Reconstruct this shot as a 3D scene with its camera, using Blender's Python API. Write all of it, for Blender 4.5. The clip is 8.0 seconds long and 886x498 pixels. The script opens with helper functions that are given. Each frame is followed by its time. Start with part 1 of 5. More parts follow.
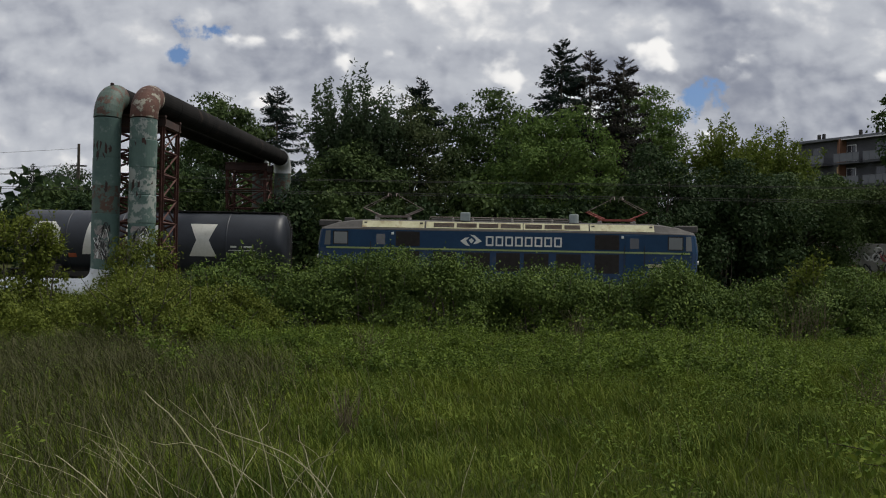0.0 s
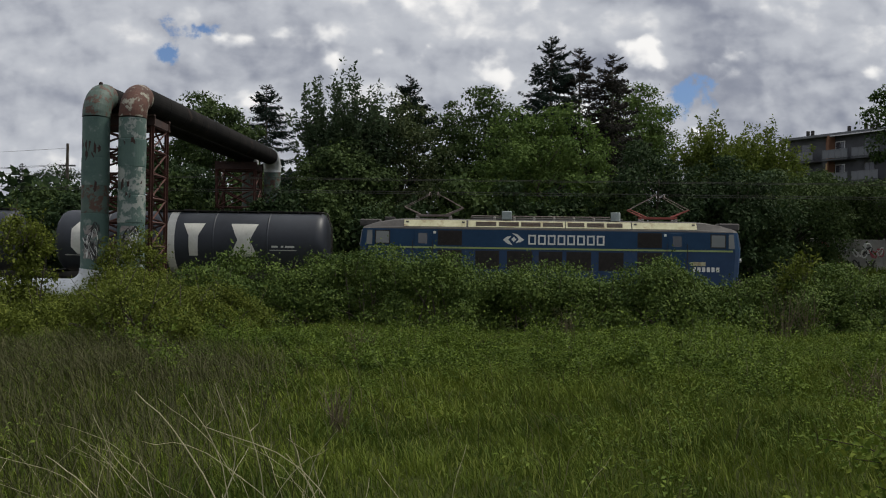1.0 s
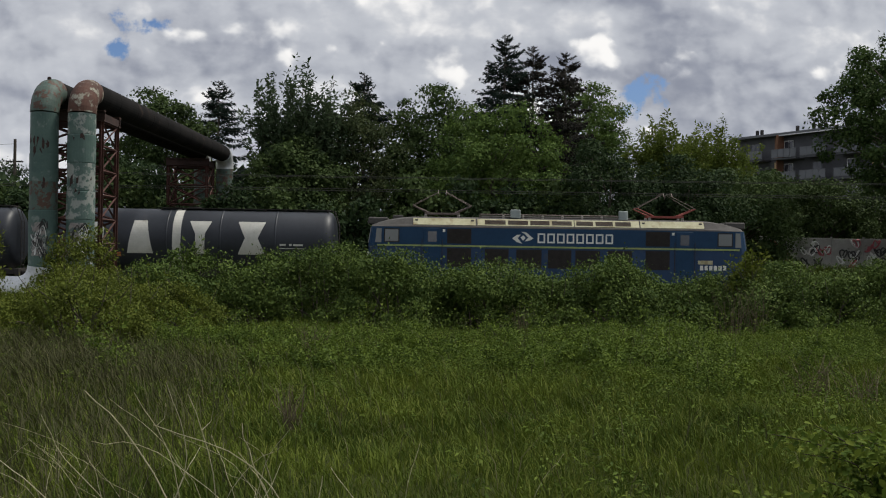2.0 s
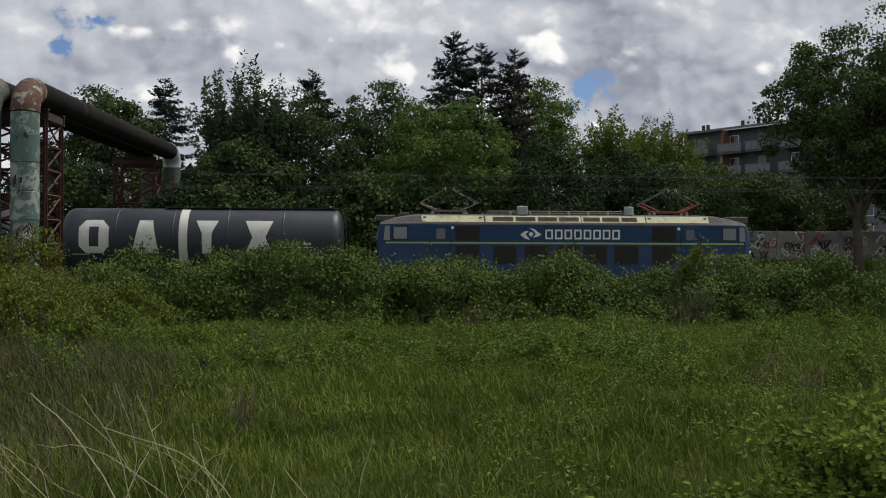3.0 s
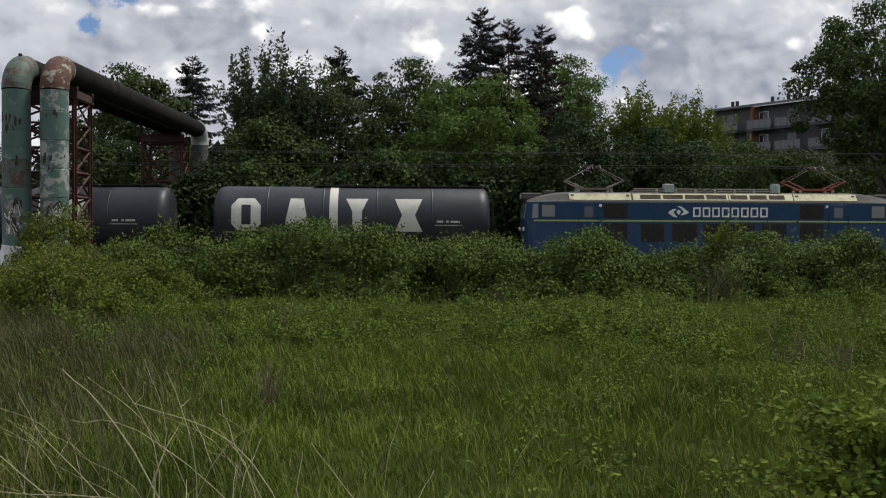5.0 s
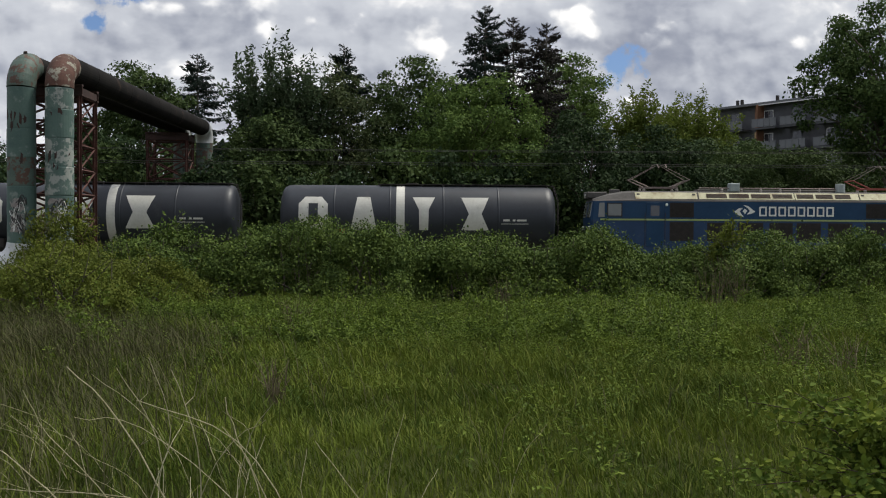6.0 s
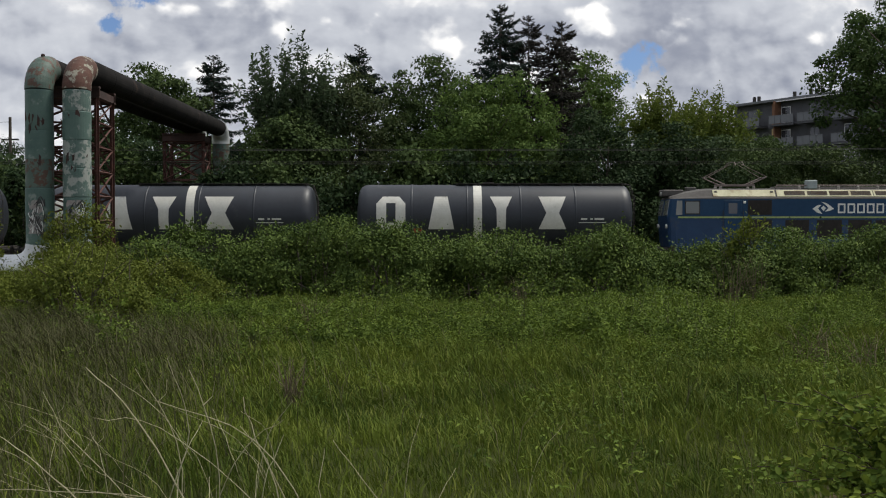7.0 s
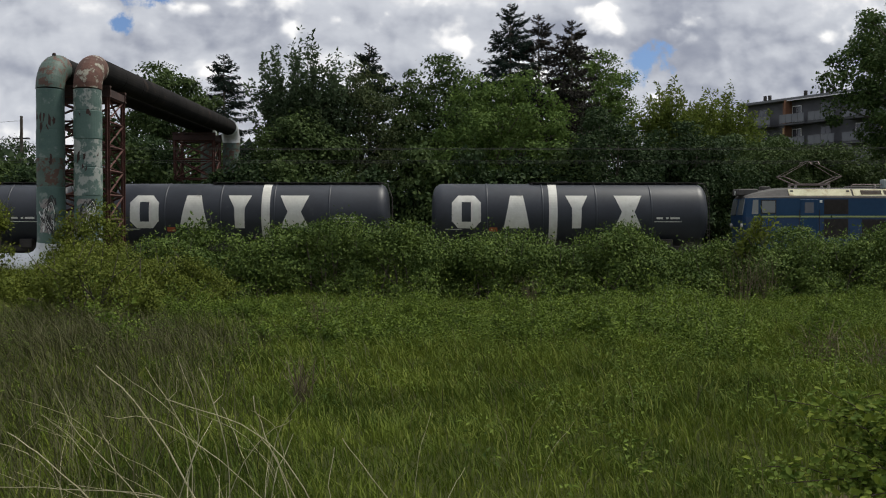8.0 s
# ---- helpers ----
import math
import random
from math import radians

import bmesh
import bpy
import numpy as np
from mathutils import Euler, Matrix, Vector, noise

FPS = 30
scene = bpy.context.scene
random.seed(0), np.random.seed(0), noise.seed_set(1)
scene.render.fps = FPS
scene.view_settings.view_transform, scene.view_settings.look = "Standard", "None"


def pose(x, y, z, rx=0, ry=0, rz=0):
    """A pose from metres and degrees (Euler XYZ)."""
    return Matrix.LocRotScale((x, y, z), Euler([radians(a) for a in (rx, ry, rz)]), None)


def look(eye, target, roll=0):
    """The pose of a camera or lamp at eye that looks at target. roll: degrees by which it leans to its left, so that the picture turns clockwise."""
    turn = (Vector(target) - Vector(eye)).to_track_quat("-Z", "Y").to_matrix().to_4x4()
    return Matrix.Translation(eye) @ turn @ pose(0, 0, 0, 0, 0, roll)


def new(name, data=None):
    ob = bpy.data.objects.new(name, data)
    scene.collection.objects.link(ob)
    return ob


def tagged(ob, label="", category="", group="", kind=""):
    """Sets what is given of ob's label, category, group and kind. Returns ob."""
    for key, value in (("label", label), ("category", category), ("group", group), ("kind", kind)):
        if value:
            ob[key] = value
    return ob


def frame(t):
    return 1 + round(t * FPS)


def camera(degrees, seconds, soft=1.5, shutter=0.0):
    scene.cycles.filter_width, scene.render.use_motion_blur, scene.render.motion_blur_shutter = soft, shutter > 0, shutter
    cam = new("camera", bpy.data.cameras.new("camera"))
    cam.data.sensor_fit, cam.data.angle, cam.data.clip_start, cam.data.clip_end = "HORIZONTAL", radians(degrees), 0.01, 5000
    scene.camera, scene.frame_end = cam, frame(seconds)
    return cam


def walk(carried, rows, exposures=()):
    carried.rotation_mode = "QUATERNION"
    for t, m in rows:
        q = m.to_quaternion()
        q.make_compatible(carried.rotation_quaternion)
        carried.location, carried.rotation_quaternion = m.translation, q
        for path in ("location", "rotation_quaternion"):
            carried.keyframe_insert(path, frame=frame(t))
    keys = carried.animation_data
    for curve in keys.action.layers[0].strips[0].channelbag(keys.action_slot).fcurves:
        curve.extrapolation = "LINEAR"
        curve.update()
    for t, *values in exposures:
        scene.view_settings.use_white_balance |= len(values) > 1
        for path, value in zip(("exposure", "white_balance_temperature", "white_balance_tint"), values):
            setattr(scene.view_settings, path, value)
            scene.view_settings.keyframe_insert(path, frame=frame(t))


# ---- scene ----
cam = camera(44.0, 8.0, soft=1.1)
EYE_Z = 2.25
# seconds, yaw, pitch, roll of a hand-held turn on the spot
PATH = [
    (0.0, 0.64, 0.42, -1.12), (0.5, 0.6, 0.38, -1.08), (1.0, 0.14, 0.33, -0.83), (1.5, -0.78, 0.3, -0.9),
    (2.0, -2.28, 0.24, -0.87), (2.2, -2.98, 0.2, -0.8), (3.3, -5.03, 0.0, -0.16), (3.5, -4.8, -0.13, 0.07),
    (4.0, -4.15, -0.61, -0.2), (4.5, -3.61, -0.94, -0.2), (6.0, -3.23, -1.19, -0.35), (6.5, -2.79, -1.21, -0.18),
    (7.0, -2.38, -1.24, 0.02), (7.5, -2.19, -1.29, 0.1), (8.0, -1.87, -1.29, -0.03)]
# the camera's own exposure opens a little as it turns away from the bright cloud
walk(cam, [(t, pose(0, 0, EYE_Z, 90 + p, r, y)) for t, y, p, r in PATH], [(0.0, -0.25), (1.5, -0.2), (3.5, -0.1), (4.5, 0.0), (6.5, 0.02), (8.0, 0.02)])

# ---- sky and light ----
SUN_EL, SUN_AZ = radians(60), radians(72)


def sky_world():
    w = bpy.data.worlds.new("cloudy_sky")
    scene.world = w
    w.use_nodes = True
    nt = w.node_tree
    nt.nodes.clear()
    N, L = nt.nodes.new, nt.links.new

    def put(socket, v):
        if isinstance(v, (int, float)):
            socket.default_value = v
        elif isinstance(v, tuple):
            socket.default_value = (*v, 1) if len(socket.default_value) == 4 else v
        else:
            L(v, socket)

    def calc(op, a, b=0.0, clamp=False):
        m = N("ShaderNodeMath")
        m.operation, m.use_clamp = op, clamp
        put(m.inputs[0], a)
        put(m.inputs[1], b)
        return m.outputs[0]

    def vec(op, a, b):
        m = N("ShaderNodeVectorMath")
        m.operation = op
        put(m.inputs[0], a)
        put(m.inputs[1], b)
        return m.outputs["Value"] if op in ("LENGTH", "DISTANCE", "DOT_PRODUCT") else m.outputs[0]

    def ramp(v, lo, hi):
        m = N("ShaderNodeMapRange")
        m.interpolation_type = "SMOOTHSTEP"
        put(m.inputs[0], v)
        m.inputs[1].default_value, m.inputs[2].default_value = lo, hi
        return m.outputs[0]

    def mix(f, a, b):
        m = N("ShaderNodeMix")
        m.data_type = "RGBA"
        put(m.inputs[0], f)
        put(m.inputs[6], a)
        put(m.inputs[7], b)
        return m.outputs[2]

    def fbm(at, scale, detail, rough, colour=False):
        n = N("ShaderNodeTexNoise")
        n.inputs["Scale"].default_value, n.inputs["Detail"].default_value, n.inputs["Roughness"].default_value = scale, detail, rough
        L(at, n.inputs["Vector"])
        return n.outputs["Color" if colour else 0]

    co = N("ShaderNodeTexCoord").outputs["Generated"]
    sky = N("ShaderNodeTexSky")
    sky.sky_type, sky.sun_disc = "NISHITA", False
    sky.sun_elevation, sky.sun_rotation = SUN_EL, SUN_AZ
    clear = vec("MULTIPLY", sky.outputs[0], (0.062, 0.074, 0.1))
    sep = N("ShaderNodeSeparateXYZ")
    L(co, sep.inputs[0])
    # the sky seen on a flat sheet ahead: across and up
    ahead = calc("MAXIMUM", calc("ABSOLUTE", sep.outputs["Y"]), 0.3)
    comb = N("ShaderNodeCombineXYZ")
    L(calc("DIVIDE", sep.outputs["X"], ahead), comb.inputs[0])
    L(calc("DIVIDE", sep.outputs["Z"], ahead), comb.inputs[1])
    L(calc("MULTIPLY", sep.outputs["Y"], 0.3), comb.inputs[2])
    flat = comb.outputs[0]

    def billow(shift):
        """Heaped puffs at three sizes, 0 to 1."""
        p = vec("ADD", vec("MULTIPLY", flat, (1.0, 1.25, 1.0)), shift)
        bend = vec("SUBTRACT", fbm(p, 14.0, 4, 0.55, True), (0.5, 0.5, 0.5))
        q = vec("ADD", p, vec("MULTIPLY", bend, (0.07, 0.07, 0.0)))
        vo = N("ShaderNodeTexVoronoi")
        vo.feature = "SMOOTH_F1"
        vo.inputs["Scale"].default_value, vo.inputs["Detail"].default_value, vo.inputs["Roughness"].default_value = 17.0, 2.0, 0.5
        vo.inputs["Smoothness"].default_value = 0.5
        L(q, vo.inputs["Vector"])
        puff = calc("SUBTRACT", 1.0, calc("MULTIPLY", vo.outputs["Distance"], 1.1))
        return calc("ADD", calc("MULTIPLY", puff, 0.5), calc("MULTIPLY", fbm(p, 15.0, 7, 0.52), 0.75))

    here, lit_side = billow((0.0, 0.0, 0.0)), billow((0.006, 0.014, 0.0))
    relief = calc("SUBTRACT", here, lit_side)
    # a broken grey sheet behind the single clouds
    drift = fbm(vec("MULTIPLY", flat, (1.0, 1.9, 1.0)), 5.5, 8, 0.55)
    sheet = calc("ADD", calc("ADD", calc("MULTIPLY", calc("SUBTRACT", drift, 0.5), 3.0), 0.53), calc("MULTIPLY", relief, 1.1))
    sheet = calc("ADD", sheet, calc("MULTIPLY", calc("SUBTRACT", here, 0.65), 0.9))
    col = mix(ramp(sheet, -0.55, 0.6), CLOUD_DARK, CLOUD_MID)
    col = mix(ramp(sheet, 0.45, 1.3), col, CLOUD_WHITE)
    bend = calc("MULTIPLY", calc("SUBTRACT", here, 0.65), 2.6)
    hole = None
    for u, v, ru, rv in SKY_HOLES:
        off = vec("MULTIPLY", vec("SUBTRACT", flat, (u, v, 0.0)), (1 / ru, 1 / rv, 0.0))
        g = ramp(calc("ADD", calc("SUBTRACT", 1.0, vec("LENGTH", off, (0.0, 0.0, 0.0))), calc("MULTIPLY", calc("SUBTRACT", fbm(flat, 34.0, 5, 0.6), 0.5), 4.5)), 0.05, 0.75)
        hole = g if hole is None else calc("MAXIMUM", hole, g)
    col = mix(hole, col, clear)
    for u, v, ru, rv, tone, soft in CLOUDS:
        off = vec("MULTIPLY", vec("SUBTRACT", flat, (u, v, 0.0)), (1 / ru, 1 / rv, 0.0))
        edge = calc("ADD", calc("SUBTRACT", 1.0, vec("LENGTH", off, (0.0, 0.0, 0.0))), bend)
        height = vec("DOT_PRODUCT", off, (0.1, 0.42, 0.0))
        shade = calc("ADD", calc("ADD", calc("MULTIPLY", relief, 2.3), height), calc("ADD", calc("MULTIPLY", bend, 0.2), tone))
        body = mix(ramp(shade, -1.0, 0.1), CLOUD_DARK, CLOUD_MID)
        body = mix(ramp(shade, -0.15, 0.8), body, CLOUD_WHITE)
        # the underside melts into the sheet, the head stands out from it
        cover = calc("MULTIPLY", ramp(edge, -0.05, soft + 0.15), ramp(vec("DOT_PRODUCT", off, (0.0, 1.0, 0.0)), -1.05, -0.25))
        col = mix(cover, col, body)
    # an overcast sky is brightest overhead
    zen = N("ShaderNodeVectorMath")
    zen.operation = "SCALE"
    L(col, zen.inputs[0])
    L(calc("ADD", calc("MULTIPLY", ramp(sep.outputs["Z"], 0.28, 0.85), ZENITH_GAIN), 1.0), zen.inputs["Scale"])
    bg = N("ShaderNodeBackground")
    L(zen.outputs[0], bg.inputs[0])
    bg.inputs[1].default_value = 1.0
    out = N("ShaderNodeOutputWorld")
    L(bg.outputs[0], out.inputs[0])


ZENITH_GAIN = 0.2
CLOUD_DARK, CLOUD_MID, CLOUD_WHITE = (0.29, 0.315, 0.39), (0.6, 0.625, 0.68), (1.1, 1.085, 1.065)
# across, up, half width, half height, brightness, softness of the outline
CLOUDS = [
    (-0.353, 0.165, 0.085, 0.03, 0.0, 0.8), (-0.31, 0.125, 0.07, 0.025, 0.05, 0.8), (-0.213, 0.145, 0.075, 0.032, 0.3, 0.6), (-0.196, 0.19, 0.04, 0.016, 0.5, 0.35),
    (-0.12, 0.192, 0.06, 0.034, 0.35, 0.5), (-0.045, 0.178, 0.058, 0.036, 0.5, 0.22), (0.035, 0.172, 0.036, 0.034, 0.5, 0.22), (0.0, 0.135, 0.08, 0.03, 0.15, 0.6),
    (0.1, 0.205, 0.05, 0.026, -0.1, 0.6), (0.172, 0.184, 0.042, 0.034, 0.55, 0.22), (0.245, 0.178, 0.05, 0.04, 0.1, 0.35), (0.3, 0.215, 0.06, 0.028, -0.15, 0.5),
    (0.226, 0.116, 0.05, 0.017, 0.4, 0.35), (0.32, 0.15, 0.11, 0.04, -0.5, 0.7), (0.373, 0.216, 0.036, 0.018, 0.25, 0.35), (0.386, 0.172, 0.036, 0.02, 0.35, 0.3)]
SKY_HOLES = [(-0.231, 0.205, 0.026, 0.011), (-0.256, 0.182, 0.015, 0.01), (0.216, 0.147, 0.024, 0.02)]
sky_world()
sun_data = bpy.data.lights.new("sun", "SUN")
sun_data.energy, sun_data.angle, sun_data.color = 3.4, radians(8), (1.0, 0.96, 0.86)
sun = new("sun", sun_data)
sun.matrix_world = look((0, 0, 60), Vector((0, 0, 60)) - Vector((math.sin(SUN_AZ) * math.cos(SUN_EL), math.cos(SUN_AZ) * math.cos(SUN_EL), math.sin(SUN_EL))))


# ---- materials ----
def surface(name, c1, c2, rough=0.7, scale=2.0, metal=0.0, bump=0.15, fine=40.0, spec=0.4, c3=None, c3_at=(0.58, 0.66), c3_scale=3.0):
    """Two mottled colours at two scales, an optional third in patches, fine relief."""
    m = bpy.data.materials.new(name)
    m.use_nodes = True
    nt = m.node_tree
    N, L = nt.nodes.new, nt.links.new
    p = nt.nodes["Principled BSDF"]
    p.inputs["Roughness"].default_value, p.inputs["Metallic"].default_value = rough, metal
    p.inputs["Specular IOR Level"].default_value = spec
    co = N("ShaderNodeTexCoord").outputs["Object"]

    def noise_at(s, detail, rg=0.6):
        n = N("ShaderNodeTexNoise")
        n.inputs["Scale"].default_value, n.inputs["Detail"].default_value, n.inputs["Roughness"].default_value = s, detail, rg
        L(co, n.inputs["Vector"])
        return n.outputs[0]

    big, small = noise_at(scale, 5), noise_at(fine, 3)
    add = N("ShaderNodeMath")
    add.operation = "MULTIPLY_ADD"
    L(small, add.inputs[0])
    add.inputs[1].default_value = 0.45
    L(big, add.inputs[2])
    mr = N("ShaderNodeMapRange")
    L(add.outputs[0], mr.inputs[0])
    mr.inputs[1].default_value, mr.inputs[2].default_value = 0.5, 0.95
    mx = N("ShaderNodeMix")
    mx.data_type = "RGBA"
    L(mr.outputs[0], mx.inputs[0])
    mx.inputs[6].default_value, mx.inputs[7].default_value = (*c1, 1), (*c2, 1)
    col = mx.outputs[2]
    if c3:
        pr = N("ShaderNodeMapRange")
        L(noise_at(c3_scale, 8, 0.68), pr.inputs[0])
        pr.inputs[1].default_value, pr.inputs[2].default_value = c3_at
        m3 = N("ShaderNodeMix")
        m3.data_type = "RGBA"
        L(pr.outputs[0], m3.inputs[0])
        L(col, m3.inputs[6])
        m3.inputs[7].default_value = (*c3, 1)
        col = m3.outputs[2]
    L(col, p.inputs["Base Color"])
    rr = N("ShaderNodeMapRange")
    L(small, rr.inputs[0])
    rr.inputs[3].default_value, rr.inputs[4].default_value = max(0.05, rough - 0.12), min(1, rough + 0.12)
    L(rr.outputs[0], p.inputs["Roughness"])
    if bump:
        b = N("ShaderNodeBump")
        b.inputs["Strength"].default_value, b.inputs["Distance"].default_value = bump, 0.02
        L(add.outputs[0], b.inputs["Height"])
        L(b.outputs[0], p.inputs["Normal"])
    return m


def foliage(name, dark, lightc, tip=None, through_light=0.3, patch=0.5):
    """Leaf colour that varies leaf by leaf and in patches a few metres wide; some light passes through."""
    m = bpy.data.materials.new(name)
    m.use_nodes = True
    nt = m.node_tree
    N, L = nt.nodes.new, nt.links.new
    p = nt.nodes["Principled BSDF"]
    p.inputs["Roughness"].default_value, p.inputs["Specular IOR Level"].default_value = 0.7, 0.09
    isl = N("ShaderNodeNewGeometry").outputs["Random Per Island"]
    n = N("ShaderNodeTexNoise")
    n.inputs["Scale"].default_value, n.inputs["Detail"].default_value = patch, 3
    L(N("ShaderNodeTexCoord").outputs["Object"], n.inputs["Vector"])
    a = N("ShaderNodeMath")
    a.operation = "MULTIPLY_ADD"
    L(n.outputs[0], a.inputs[0])
    a.inputs[1].default_value = 2.2
    soft = N("ShaderNodeMath")
    soft.operation = "MULTIPLY"
    L(isl, soft.inputs[0])
    soft.inputs[1].default_value = 0.6
    L(soft.outputs[0], a.inputs[2])
    mr = N("ShaderNodeMapRange")
    L(a.outputs[0], mr.inputs[0])
    mr.inputs[1].default_value, mr.inputs[2].default_value = 0.75, 2.05
    mx = N("ShaderNodeMix")
    mx.data_type = "RGBA"
    L(mr.outputs[0], mx.inputs[0])
    mx.inputs[6].default_value, mx.inputs[7].default_value = (*dark, 1), (*lightc, 1)
    col = mx.outputs[2]
    if tip:
        t = N("ShaderNodeMapRange")
        L(isl, t.inputs[0])
        t.inputs[1].default_value, t.inputs[2].default_value = 0.7, 1.35
        m2 = N("ShaderNodeMix")
        m2.data_type = "RGBA"
        L(t.outputs[0], m2.inputs[0])
        L(col, m2.inputs[6])
        m2.inputs[7].default_value = (*tip, 1)
        col = m2.outputs[2]
    L(col, p.inputs["Base Color"])
    tr = N("ShaderNodeBsdfTranslucent")
    L(col, tr.inputs[0])
    sh = N("ShaderNodeMixShader")
    sh.inputs[0].default_value = through_light
    L(p.outputs[0], sh.inputs[1])
    L(tr.outputs[0], sh.inputs[2])
    L(sh.outputs[0], nt.nodes["Material Output"].inputs[0])
    return m


SOIL = surface("meadow_soil", (0.03, 0.035, 0.012), (0.05, 0.06, 0.018), 0.95, 0.4, bump=0.5, fine=14, spec=0.02, c3=(0.07, 0.055, 0.035), c3_scale=0.5)
GRASS = foliage("grass_green", (0.034, 0.06, 0.009), (0.132, 0.17, 0.022), (0.2, 0.2, 0.055), 0.22, 0.8)
GRASS_DRY = foliage("grass_straw", (0.034, 0.038, 0.014), (0.082, 0.08, 0.036), (0.15, 0.14, 0.075), 0.2, 0.9)
WEED = foliage("weed_leaf", (0.032, 0.06, 0.012), (0.14, 0.195, 0.028), (0.18, 0.235, 0.038), 0.2, 1.4)
HEDGE = foliage("hedge_leaf", (0.03, 0.058, 0.015), (0.105, 0.15, 0.031), (0.14, 0.185, 0.042), 0.15, 1.3)
HEDGE_YELLOW = foliage("yellow_hedge_leaf", (0.055, 0.075, 0.013), (0.145, 0.175, 0.028), (0.19, 0.205, 0.042), 0.25, 1.2)
ROSE = foliage("rose_leaf", (0.05, 0.09, 0.014), (0.135, 0.18, 0.024), (0.21, 0.235, 0.032), 0.28, 5.0)
LEAF_DARK = foliage("dark_tree_leaf", (0.015, 0.031, 0.013), (0.036, 0.06, 0.021), (0.05, 0.075, 0.025), 0.2, 0.7)
LEAF_MID = foliage("tree_leaf", (0.028, 0.05, 0.017), (0.066, 0.098, 0.029), (0.09, 0.125, 0.038), 0.22, 0.6)
LEAF_POPLAR = foliage("poplar_leaf", (0.028, 0.056, 0.018), (0.075, 0.115, 0.032), (0.105, 0.145, 0.042), 0.2, 0.8)
LEAF_BRIGHT = foliage("maple_leaf", (0.045, 0.084, 0.021), (0.115, 0.175, 0.039), (0.15, 0.205, 0.050), 0.25, 0.9)
LEAF_YELLOW = foliage("yellow_green_leaf", (0.06, 0.092, 0.017), (0.15, 0.19, 0.036), (0.2, 0.225, 0.050), 0.3, 0.6)
LEAF_WILLOW = foliage("willow_leaf", (0.03, 0.052, 0.025), (0.075, 0.105, 0.053), (0.1, 0.13, 0.070), 0.3, 0.5)
LEAF_BROWN = foliage("bronze_leaf", (0.028, 0.044, 0.018), (0.064, 0.084, 0.031), (0.095, 0.1, 0.042), 0.25, 0.5)
NEEDLE = foliage("spruce_needle", (0.01, 0.02, 0.017), (0.024, 0.04, 0.028), None, 0.1, 0.4)
NEEDLE_BROWN = foliage("spruce_needle_brown", (0.016, 0.018, 0.015), (0.035, 0.032, 0.025), (0.05, 0.032, 0.028), 0.1, 0.4)
BARK = surface("bark", (0.045, 0.036, 0.028), (0.1, 0.085, 0.065), 0.95, 3, bump=0.8, fine=25)
STALK = surface("dry_stalk_straw", (0.3, 0.27, 0.16), (0.46, 0.42, 0.28), 0.8, 8, bump=0.1)
TWIG = surface("bramble_twig", (0.025, 0.016, 0.013), (0.05, 0.032, 0.027), 0.9, 10, bump=0.2)

PAINT_GREEN = surface("flaking_green_jacket", (0.05, 0.095, 0.085), (0.09, 0.145, 0.125), 0.6, 1.3, bump=0.25, fine=18, c3=(0.17, 0.21, 0.19), c3_at=(0.56, 0.64), c3_scale=2.2)
PAINT_PALE = surface("weathered_pale_jacket", (0.055, 0.105, 0.092), (0.12, 0.17, 0.15), 0.6, 1.8, bump=0.25, fine=16, c3=(0.29, 0.31, 0.285), c3_at=(0.49, 0.54), c3_scale=2.0)
RUST_WHITE = surface("rust_and_old_white_paint", (0.06, 0.03, 0.022), (0.12, 0.055, 0.04), 0.8, 2.0, bump=0.4, fine=20, c3=(0.27, 0.26, 0.21), c3_at=(0.54, 0.6), c3_scale=3.2)
GREEN_RUST = surface("green_paint_with_rust", (0.05, 0.085, 0.072), (0.095, 0.13, 0.108), 0.65, 1.6, bump=0.3, fine=18, c3=(0.085, 0.046, 0.032), c3_at=(0.51, 0.55), c3_scale=3.4)
BITUMEN = surface("black_bitumen_wrap", (0.009, 0.009, 0.009), (0.02, 0.018, 0.017), 0.95, 1.0, bump=0.3, fine=9, spec=0.08, c3=(0.05, 0.035, 0.028), c3_at=(0.62, 0.72), c3_scale=0.8)
SILVER = surface("galvanised_jacket", (0.5, 0.51, 0.52), (0.68, 0.7, 0.71), 0.45, 1.5, metal=0.35, bump=0.1, fine=12)
RUST = surface("rust_red_steel", (0.04, 0.016, 0.012), (0.085, 0.03, 0.022), 0.85, 3, bump=0.3, fine=30)
RUST_DARK = surface("dark_rusty_steel", (0.025, 0.016, 0.014), (0.06, 0.03, 0.024), 0.85, 3, bump=0.3, fine=30)
SPRAY_BLACK = surface("black_spray_paint", (0.02, 0.02, 0.02), (0.04, 0.04, 0.04), 0.6, 5, bump=0)
SPRAY_WHITE = surface("white_spray_paint", (0.55, 0.55, 0.53), (0.7, 0.7, 0.68), 0.6, 5, bump=0)
SPRAY_GREY = surface("faded_spray_ground", (0.2, 0.17, 0.16), (0.36, 0.34, 0.32), 0.7, 4, bump=0, c3=(0.1, 0.13, 0.12), c3_at=(0.5, 0.55), c3_scale=4)
SPRAY_RED = surface("red_spray_paint", (0.28, 0.05, 0.06), (0.4, 0.1, 0.12), 0.6, 5, bump=0)
CONCRETE = surface("old_concrete", (0.22, 0.21, 0.195), (0.36, 0.35, 0.325), 0.9, 1.2, bump=0.3, fine=22, c3=(0.12, 0.115, 0.1), c3_scale=0.9)

